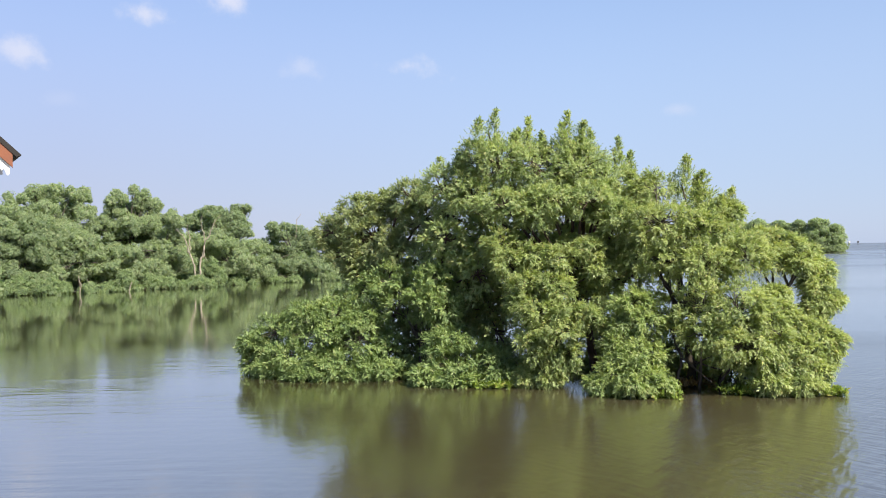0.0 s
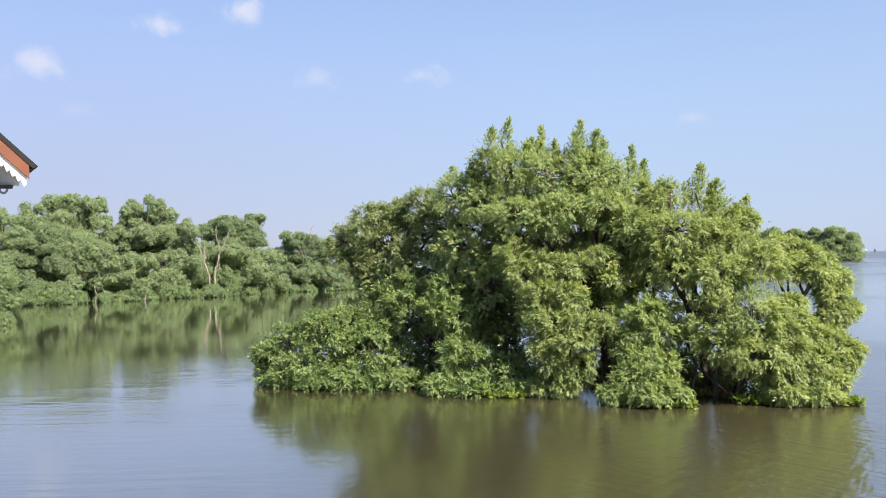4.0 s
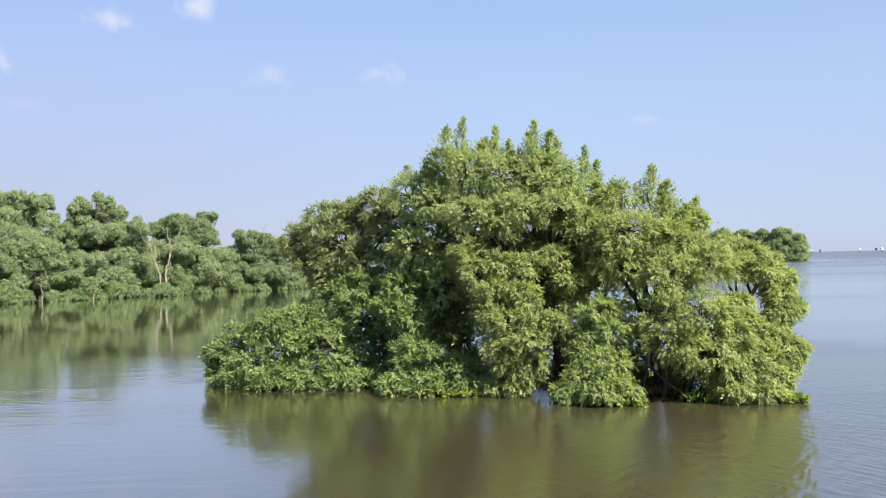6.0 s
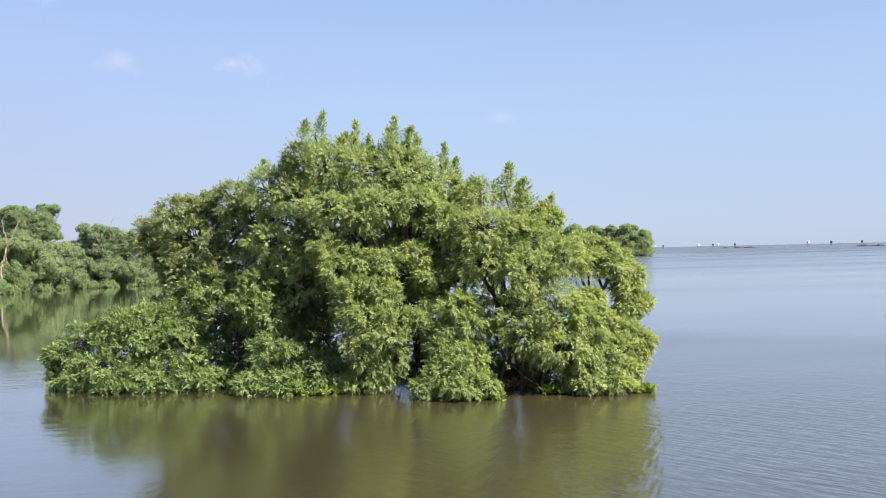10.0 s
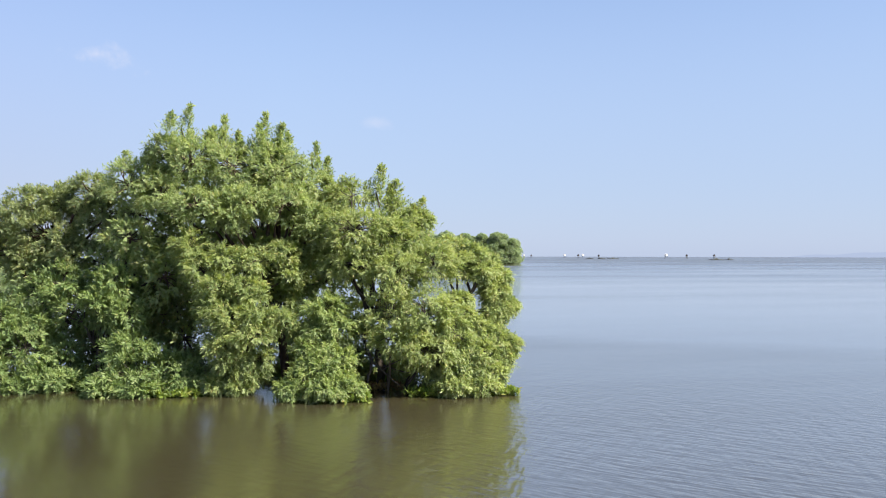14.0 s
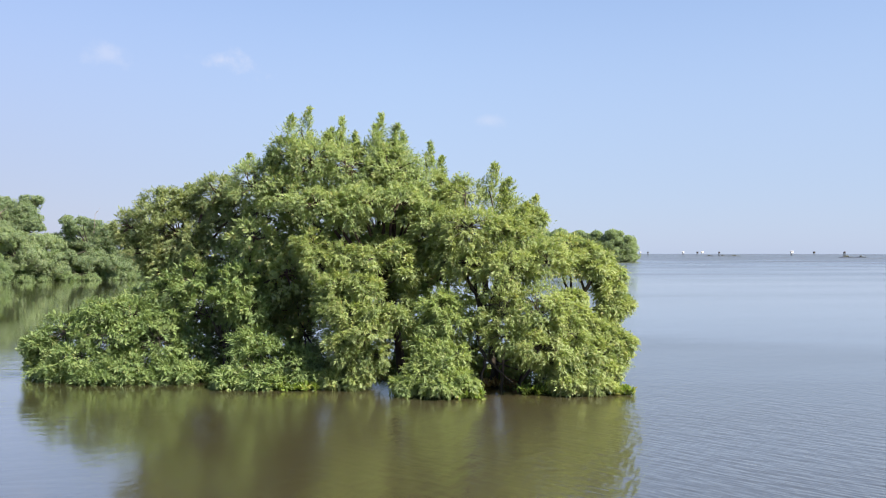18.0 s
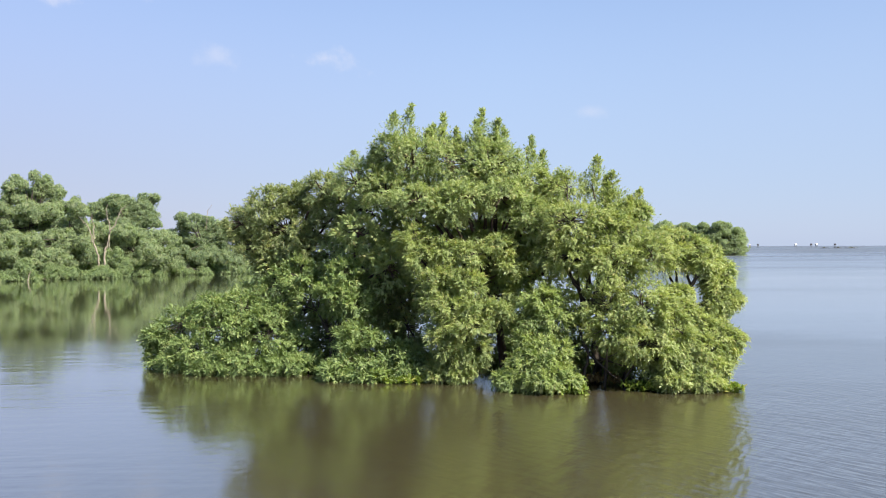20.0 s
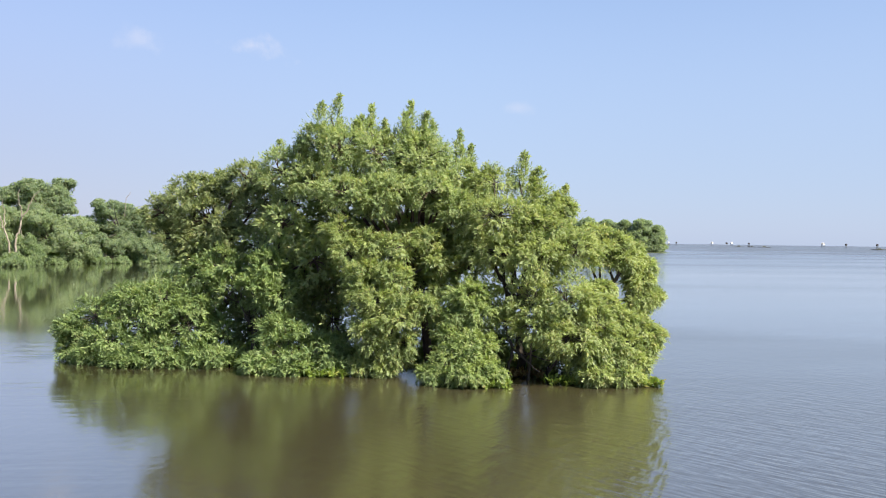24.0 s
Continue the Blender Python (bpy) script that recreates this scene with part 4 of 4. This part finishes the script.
BANK_I = [
    (-19.4, 100.1, 6.1, 1.5, 1.0), (-20.6, 101.2, 4.8, 1.7, 1.3), (-18.7, 103.6, 5.5, 1.8, 1.2), (-16.6, 101.0, 4.7, 1.5, 1.3),
    (-19.1, 101.9, 3.4, 2.4, 1.4), (-19.8, 98.5, 1.9, 1.7, 1.3), (-17.6, 100.7, 1.8, 2.0, 1.4), (-15.6, 103.7, 4.0, 1.8, 2.0),
    (-15.1, 100.1, 1.4, 1.7, 1.3),
]
BANK_LOW = [
    (-49.4, 82.6, 1.6, 2.5, 1.5), (-48.1, 84.2, 1.5, 2.5, 1.5), (-46.7, 85.8, 1.4, 2.5, 1.5), (-44.3, 85.8, 1.3, 2.3, 1.4),
    (-43.1, 87.3, 1.3, 2.1, 1.4), (-40.9, 87.1, 1.3, 2.1, 1.4), (-39.5, 88.5, 1.1, 2.1, 1.3), (-38.0, 89.8, 0.8, 2.1, 1.1),
    (-35.8, 89.6, 1.0, 2.1, 1.3), (-34.3, 91.1, 1.0, 2.1, 1.3), (-32.1, 90.7, 1.0, 2.0, 1.2),
]
BANK_LOW_FAR = [
    (-32.6, 97.9, 0.9, 2.1, 1.3), (-31.1, 99.1, 0.9, 2.2, 1.2), (-29.5, 100.4, 0.8, 2.2, 1.2), (-27.0, 100.0, 0.9, 2.1, 1.2),
    (-25.0, 101.2, 0.8, 2.2, 1.2), (-22.6, 100.7, 0.8, 2.1, 1.2), (-20.5, 101.9, 0.6, 2.0, 1.1), (-18.4, 103.0, 0.6, 2.0, 1.2),
    (-15.9, 102.3, 0.5, 2.0, 1.1), (-13.7, 103.4, 0.5, 2.0, 1.1), (-11.3, 102.6, 0.6, 2.0, 1.1),
]
BANK_LOW_BACK = [
    (-55.1, 92.1, 2.4, 3.2, 2.8), (-52.8, 94.0, 1.8, 3.2, 2.8), (-50.5, 96.2, 2.0, 3.2, 2.8), (-47.3, 96.7, 2.2, 3.2, 2.8),
    (-44.6, 98.6, 1.6, 3.2, 2.8), (-41.2, 99.0, 1.8, 3.2, 2.8), (-38.4, 101.0, 1.9, 3.2, 2.8), (-35.3, 102.6, 1.3, 3.2, 2.8),
    (-31.7, 102.8, 1.5, 3.2, 2.8), (-28.5, 104.5, 1.7, 3.2, 2.8), (-24.7, 104.2, 1.0, 3.2, 2.8), (-21.3, 105.8, 1.2, 3.2, 2.8),
    (-17.8, 107.2, 1.4, 3.2, 2.8), (-14.0, 106.5, 0.7, 3.2, 2.8),
]
BANK_J = [
    (-13.2, 102.9, 5.1, 2.0, 2.0), (-13.0, 103.7, 2.1, 2.3, 1.8), (-11.3, 106.4, 4.1, 2.1, 2.0), (-10.3, 102.9, 1.4, 2.0, 1.4),
]
SHORE_A = [
    (-27.1, 49.9, 2.2, 1.3, 1.0), (-26.7, 50.5, 1.3, 1.0, 0.9), (-27.9, 50.5, 0.9, 1.3, 1.0), (-26.6, 49.7, 0.2, 0.9, 0.7),
    (-27.7, 49.7, 0.1, 1.0, 0.4), (-28.4, 48.8, 1.6, 1.3, 1.2), (-29.2, 48.7, 0.5, 1.3, 1.0), (-28.6, 49.7, 0.1, 1.3, 0.6),
]
SHORE_B = [
    (-38.6, 77.2, 0.8, 1.2, 1.1), (-37.9, 78.4, 0.9, 1.1, 1.1), (-39.6, 78.0, 0.2, 0.9, 0.6), (-38.1, 77.6, 0.2, 1.1, 0.6),
]
SHORE_C = [
    (-35.7, 77.5, 0.6, 1.1, 1.2), (-35.0, 78.4, 0.2, 0.9, 0.9), (-36.8, 78.3, 0.1, 0.8, 0.6),
]
SHORE_D = [
    (-33.0, 79.7, 0.2, 1.1, 0.9), (-32.1, 80.8, 0.1, 1.2, 0.8), (-33.9, 80.7, 0.1, 0.6, 0.5),
]
SHORE_E = [
    (-30.6, 81.9, 0.9, 1.1, 1.2), (-31.4, 82.0, 0.2, 1.2, 0.9), (-30.3, 83.2, 0.1, 0.9, 0.9),
]
SHORE_F = [
    (-29.1, 85.5, 0.6, 1.1, 0.9), (-28.0, 86.5, 0.4, 1.1, 1.0), (-29.2, 86.7, 0.1, 1.1, 0.6),
]
SHORE_G = [
    (-25.7, 87.3, 0.3, 1.2, 0.8), (-24.8, 88.3, 0.1, 1.2, 0.6), (-23.9, 89.5, 0.8, 1.1, 1.1), (-26.8, 87.3, 0.2, 0.9, 0.6),
    (-25.5, 88.9, 1.6, 1.0, 1.3), (-24.2, 88.6, 2.0, 0.7, 1.1),
    (-25.2, 86.5, 0.5, 1.1, 0.8), (-24.2, 86.9, 0.3, 0.9, 0.6), (-26.2, 86.4, 0.3, 0.9, 0.5),
]
SHORE_H = [
    (-23.1, 94.4, 0.1, 1.3, 0.8), (-22.0, 95.3, 0.1, 1.2, 0.7), (-24.0, 95.8, 0.7, 1.2, 1.2),
]
SHORE_I = [
    (-19.3, 97.2, 0.1, 1.1, 0.6), (-17.5, 98.3, 0.1, 1.2, 0.6), (-20.5, 98.7, 0.5, 1.1, 1.2),
]
SHORE_J = [
    (-15.7, 99.9, 0.1, 0.9, 0.6), (-17.0, 100.6, 0.4, 1.3, 1.1), (-13.5, 101.7, 0.1, 1.6, 0.9),
]


def shore(lobes, leaf, seed, label, category, size=0.18, split=3, part_size=0.58):
    """A tree or shrub of the far bank from its foliage clumps, each of them a few boughs."""
    x = sum(p[0] for p in lobes) / len(lobes)
    y = sum(p[1] for p in lobes) / len(lobes)
    top = max(p[2] + p[4] for p in lobes)
    rng = np.random.default_rng(seed + 500)
    boughs = []
    for lx, ly, lz, r, h in lobes:
        start = rng.random() * 2 * math.pi
        for k in range(split):
            turn, g = start + k * 2 * math.pi / split + rng.normal() * 0.3, part_size * rng.uniform(0.8, 1.15)
            out = (1.02 - g) * (split > 1)
            boughs.append((lx + math.cos(turn) * r * out, ly + rng.normal() * 0.25 * r, max(lz + math.sin(turn) * h * out, 0.1), r * g, h * g * 1.05))
    return leafy_tree("mangrove_tree" if category == "tree" else "mangrove_shrub", (x, y, 0), (x, y + 0.5, top * 0.45), boughs, leaf, BARK, label, category, seed,
                      0.012 * top + 0.04, length=size, group=BANK, fill=0, scatter=0.15, cushion=True)


TALL = "tall spreading green mangrove on the far bank"
MID = "bushy mid-green mangrove on the far bank"
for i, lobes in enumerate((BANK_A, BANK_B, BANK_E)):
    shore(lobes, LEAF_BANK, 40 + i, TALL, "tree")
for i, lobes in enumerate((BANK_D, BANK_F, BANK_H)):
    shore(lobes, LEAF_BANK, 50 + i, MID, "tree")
# dark-leaved trees; BANK_C and BANK_EDGE take this leaf to stand for shade
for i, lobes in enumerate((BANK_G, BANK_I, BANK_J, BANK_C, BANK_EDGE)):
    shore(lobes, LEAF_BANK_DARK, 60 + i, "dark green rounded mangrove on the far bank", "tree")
# backing foliage added behind the bank; its darker leaf stands for shade in gaps
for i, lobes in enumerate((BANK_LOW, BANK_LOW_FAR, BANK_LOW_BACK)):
    shore(lobes, LEAF_BANK_DARK, 90 + i, "mangrove undergrowth added behind the far bank, darker leaf for shade", "tree", 0.4, 1, 0.9)
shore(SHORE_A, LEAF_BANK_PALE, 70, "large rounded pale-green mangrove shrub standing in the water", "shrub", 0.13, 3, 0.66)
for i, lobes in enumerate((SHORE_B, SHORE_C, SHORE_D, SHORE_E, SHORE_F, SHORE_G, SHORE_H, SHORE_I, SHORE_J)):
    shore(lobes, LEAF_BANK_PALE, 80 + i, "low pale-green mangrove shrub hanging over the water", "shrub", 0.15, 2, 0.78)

# bleached dead trees among the green
def dead_tree(name, base, limbs, label, seed):
    rng = np.random.default_rng(seed)
    root = thing(name, base, label, "dead tree", "dead trees")
    o = np.array(base, float)
    for a, b, r0, r1 in limbs:
        link_mesh("bare_limb", tubes_mesh("bare_limb", [(bent(np.array(a) - o, np.array(b) - o, rng, 0.06, 9), np.linspace(0.8 * r0, 0.8 * r1, 9))], 6), DEADWOOD, root)
    return root


dead_tree("dead_tree", (-25.0, 87.9, 0), [((-25.05, 87.9, -0.3), (-25.16, 87.9, 1.86), 0.15, 0.13), ((-25.16, 87.9, 1.80), (-24.90, 87.9, 3.12), 0.13, 0.12),
                                        ((-24.90, 87.9, 3.05), (-24.57, 87.9, 4.72), 0.12, 0.10), ((-24.57, 87.9, 4.65), (-23.43, 87.9, 6.82), 0.09, 0.05),
                                        ((-23.43, 87.9, 6.80), (-22.95, 87.9, 7.25), 0.045, 0.015), ((-24.58, 87.9, 4.55), (-24.78, 87.9, 5.71), 0.08, 0.06),
                                        ((-24.78, 87.9, 5.68), (-24.81, 87.9, 7.26), 0.06, 0.03), ((-24.59, 87.9, 3.92), (-24.38, 87.8, 2.65), 0.06, 0.03),
                                        ((-23.9, 87.9, 5.95), (-23.45, 87.8, 6.15), 0.035, 0.012)],
          "bleached forked dead tree standing among green mangroves", 101)
dead_tree("dead_tree", (-25.3, 87.9, 0), [((-25.28, 87.8, -0.3), (-25.63, 87.8, 1.52), 0.14, 0.12), ((-25.63, 87.8, 1.45), (-26.17, 87.8, 3.61), 0.12, 0.10),
                                        ((-26.17, 87.8, 3.55), (-26.55, 87.8, 4.77), 0.09, 0.07), ((-26.55, 87.8, 4.72), (-27.46, 87.8, 5.94), 0.07, 0.03),
                                        ((-26.17, 87.8, 3.55), (-26.20, 87.9, 4.87), 0.08, 0.06), ((-26.20, 87.9, 4.82), (-26.34, 87.9, 6.32), 0.06, 0.02)],
          "leaning bleached dead tree with two bare limbs", 102)
dead_tree("dead_tree", (-20.8, 106.7, 0), [((-20.6, 106.7, -0.3), (-21.8, 106.7, 6.6), 0.07, 0.04)], "thin bare dead stem above the bank trees", 103)
dead_tree("dead_tree", (-19.7, 106.7, 0), [((-19.6, 106.7, -0.3), (-20.4, 106.7, 5.2), 0.07, 0.04), ((-20.1, 106.7, 4.2), (-19.8, 106.7, 5.2), 0.04, 0.02)],
          "short bleached dead stem above the bank trees", 104)
dead_tree("dead_tree", (-33.6, 79.0, 0), [((-33.6, 79.0, -0.3), (-33.7, 79.0, 1.6), 0.06, 0.04), ((-32.6, 79.2, -0.3), (-33.0, 79.2, 1.3), 0.05, 0.03),
                                          ((-30.0, 81.0, -0.3), (-29.6, 81.2, 0.9), 0.07, 0.04)], "pale bare stumps at the far waterline", 105)

dead_tree("bare_twig", (-18.1, 102.3, 0), [((-18.1, 102.3, -0.3), (-17.8, 102.4, 6.9), 0.06, 0.04), ((-17.8, 102.4, 6.9), (-17.3, 102.5, 7.9), 0.04, 0.02)],
          "thin bare grey twig rising from dark mangroves", 106)

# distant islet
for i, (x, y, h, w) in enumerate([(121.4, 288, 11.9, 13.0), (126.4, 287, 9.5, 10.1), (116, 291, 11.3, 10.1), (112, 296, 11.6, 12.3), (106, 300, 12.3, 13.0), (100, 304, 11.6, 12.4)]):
    bank_tree("mangrove_tree", x, y, h, w, LEAF_ISLET, 120 + i, "distant dark green mangrove on a low islet, leaf colour paled for haze", "tree", 0.1, 0.5)

# ---- the waterside pavilion whose eave shows at the edge ----
RIGHT_AX, DEPTH_AX = Vector((0.839, 0.545, 0)), Vector((-0.545, 0.839, 0))
TIP = Vector((-4.43, 8.89, 4.11))
HALF, RISE, DEEP = 2.3, 2.2, 2.3       # half width and rise of the gable, depth of the roof


def pav(u, v, z):
    """Pavilion plan: u to the right of the eave tip, v away from the gable, z above the tip."""
    return TIP + RIGHT_AX * u + DEPTH_AX * v + Vector((0, 0, z))


def prism(bm, pts, way):
    """A solid: an outline of points pushed along a way."""
    a = [bm.verts.new(p) for p in pts]
    b = [bm.verts.new(p + way) for p in pts]
    bm.faces.new(a)
    bm.faces.new(b[::-1])
    for i in range(len(pts)):
        j = (i + 1) % len(pts)
        bm.faces.new((a[j], a[i], b[i], b[j]))
    bmesh.ops.recalc_face_normals(bm, faces=bm.faces[:])


pavilion = thing("pavilion", (0, 0, 0), "small waterside pavilion with orange bargeboards and white scalloped trim", "pavilion")
for side in (0, 1):
    def P(u, v, z, s=side):
        return pav(u if s == 0 else -2 * HALF - u, v, z)
    # roof sheet
    bm = bmesh.new()
    prism(bm, [P(0.0, -0.035, 0.0), P(-HALF, -0.035, RISE), P(-HALF, -0.035, RISE - 0.045), P(-0.05, -0.035, -0.02)], DEPTH_AX * DEEP)
    part("roof_sheet", bm, ROOFING, pavilion, "dark roof sheet")
    # bargeboard
    bm = bmesh.new()
    prism(bm, [P(-0.085, -0.025, -0.13), P(-0.085, -0.025, 0.035), P(-HALF, -0.025, RISE - 0.045), P(-HALF, -0.025, RISE - 0.21)], DEPTH_AX * 0.03)
    part("bargeboard", bm, ORANGE, pavilion, "orange painted bargeboard")
    # scalloped white valance under the bargeboard
    n = 42
    for k in range(n):
        f0, f1 = k / n, (k + 1) / n
        a0 = Vector((-0.11 - (HALF - 0.11) * f0, 0, -0.09 + (RISE - 0.10) * f0))
        a1 = Vector((-0.11 - (HALF - 0.11) * f1, 0, -0.09 + (RISE - 0.10) * f1))
        pts = [P(a0.x, 0.005, a0.z), P(a1.x, 0.005, a1.z)]
        for g in (1.0, 0.85, 0.65, 0.5, 0.35, 0.15, 0.0):
            q = a0.lerp(a1, g)
            pts.append(P(q.x, 0.005, q.z - 0.095 - 0.048 * (1 - abs(2 * g - 1)) ** 0.7))
        bm = bmesh.new()
        prism(bm, pts, DEPTH_AX * 0.012)
        part("scallop", bm, WHITE, pavilion, "white scalloped valance piece" if k == 0 else "")
# gable board, tie beam and its fringe
bm = bmesh.new()
prism(bm, [pav(-0.13, 0.45, -0.16), pav(-0.13, 0.45, 0.05), pav(-HALF, 0.45, RISE - 0.06), pav(-2 * HALF + 0.13, 0.45, 0.05), pav(-2 * HALF + 0.13, 0.45, -0.16)], DEPTH_AX * 0.02)
part("gable_board", bm, GREYBOARD, pavilion, "grey gable board in shade")
bm = bmesh.new()
prism(bm, [pav(-0.20, 0.38, -0.195), pav(-0.20, 0.38, -0.16), pav(-2 * HALF + 0.2, 0.38, -0.16), pav(-2 * HALF + 0.2, 0.38, -0.195)], DEPTH_AX * 0.10)
part("tie_beam", bm, BROWNWOOD, pavilion, "dark brown tie beam")
for k in range(38):
    u = -0.24 - k * 0.11
    bm = bmesh.new()
    outer = [pav(u - 0.05 + 0.048 * math.cos(a), 0.40, -0.20 - 0.06 * math.sin(a)) for a in np.linspace(0, math.pi, 9)]
    inner = [pav(u - 0.05 + 0.026 * math.cos(a), 0.40, -0.20 - 0.035 * math.sin(a)) for a in np.linspace(math.pi, 0, 9)]
    prism(bm, outer + inner, DEPTH_AX * 0.008)
    part("fringe_ring", bm, LACE, pavilion)
for u in (-1.4, -2 * HALF + 1.4):
    for v in (0.5, DEEP - 0.5):
        bm = bmesh.new()
        prism(bm, [pav(u + dx, v + dy, -0.20) for dx, dy in ((-0.08, -0.08), (0.08, -0.08), (0.08, 0.08), (-0.08, 0.08))], Vector((0, 0, -4.4)))
        part("post", bm, CONCRETE, pavilion)
bm = bmesh.new()
prism(bm, [pav(-1.2, 0.3, -2.9), pav(-2 * HALF + 1.2, 0.3, -2.9), pav(-2 * HALF + 1.2, DEEP - 0.3, -2.9), pav(-1.2, DEEP - 0.3, -2.9)], Vector((0, 0, -0.15)))
part("deck", bm, CONCRETE, pavilion)


# ---- far off on the open water ----
def stilt_hut(x, y, s, wall, label):
    """A one-room watch hut on stilts."""
    hut = thing("stilt_hut", (x, y, 0), label, "hut", "stilt huts")

    def box(name, cx, cy, cz, sx, sy, sz, mat):
        bm = bmesh.new()
        bmesh.ops.create_cube(bm, size=1)
        for v in bm.verts:
            v.co = (cx + v.co.x * sx, cy + v.co.y * sy, cz + v.co.z * sz)
        bmesh.ops.bevel(bm, geom=bm.edges[:], offset=0.03, segments=1, affect="EDGES")
        part(name, bm, mat, hut)
    for dx in (-1, 1):
        for dy in (-1, 1):
            box("stilt", dx * s * 0.8, dy * s * 0.8, 1.0, 0.2, 0.2, 4.4, BAMBOO)
    box("floor", 0, 0, 3.2, 2.6 * s, 2.6 * s, 0.2, BAMBOO)
    box("cabin", 0, 0, 3.3 + s * 0.8, 2.0 * s, 2.0 * s, 1.6 * s, wall)
    bm = bmesh.new()
    z0 = 3.3 + 1.6 * s
    prism(bm, [Vector((-1.35 * s, -1.3 * s, z0)), Vector((1.35 * s, -1.3 * s, z0)), Vector((0, -1.3 * s, z0 + 0.7 * s))], Vector((0, 2.6 * s, 0)))
    part("roof", bm, wall, hut)


for x, y, s in ((541, 1182, 1.0), (595, 1156, 1.2), (619, 1145, 1.3), (554, 833, 1.2)):
    stilt_hut(x, y, s, WHITE, "tiny white stilt hut far out on open water")
for x, y, s in ((551, 1178, 0.8), (612, 1146, 1.0), (491, 871, 0.7), (629, 902, 0.9), (452.6, 610.5, 0.6)):
    stilt_hut(x, y, s, BROWNWOOD, "tiny dark brown stilt hut far out on open water")


def raft(x, y, w, seed, label):
    rng = np.random.default_rng(seed)
    root = thing("bamboo_raft", (x, y, 0), label, "raft", "bamboo rafts")
    for k in range(7):
        yy = (k - 3) * 1.3
        a, b = (-w / 2 * rng.uniform(0.8, 1), yy, 0.25 + rng.random() * 0.3), (w / 2 * rng.uniform(0.7, 1), yy, 0.25 + rng.random() * 0.3)
        link_mesh("pole", tubes_mesh("pole", [(bent(a, b, rng, 0.05, 6), np.full(6, 0.16))], 6), BAMBOO, root)
    for k in range(5):
        xx = (k - 2) * w * 0.2 + rng.normal() * 0.5
        link_mesh("float", tubes_mesh("float", [(np.array([(xx, -4.2, 0.15), (xx, -1, 0.15), (xx, 1, 0.15), (xx, 4.2, 0.15)]), np.array([0.1, 0.5, 0.5, 0.1]))], 8), BROWNWOOD, root)
    link_mesh("heap", tubes_mesh("heap", [(np.array([(-w * 0.2, 0, 0.5), (-w * 0.08, 0, 0.9), (w * 0.06, 0, 1.1), (w * 0.2, 0, 0.5)]), np.array([0.2, 0.6, 0.7, 0.1]))], 8), BAMBOO, root)


raft(445.5, 598, 10, 141, "dark bamboo raft with a low heap on far water")
raft(453, 592, 4, 142, "small brown bamboo raft on far water")
for i, (x, y, w) in enumerate(((482, 876, 8), (494, 870, 6), (505, 864, 12))):
    raft(x, y, w, 143 + i, "low dark bamboo raft on far water")
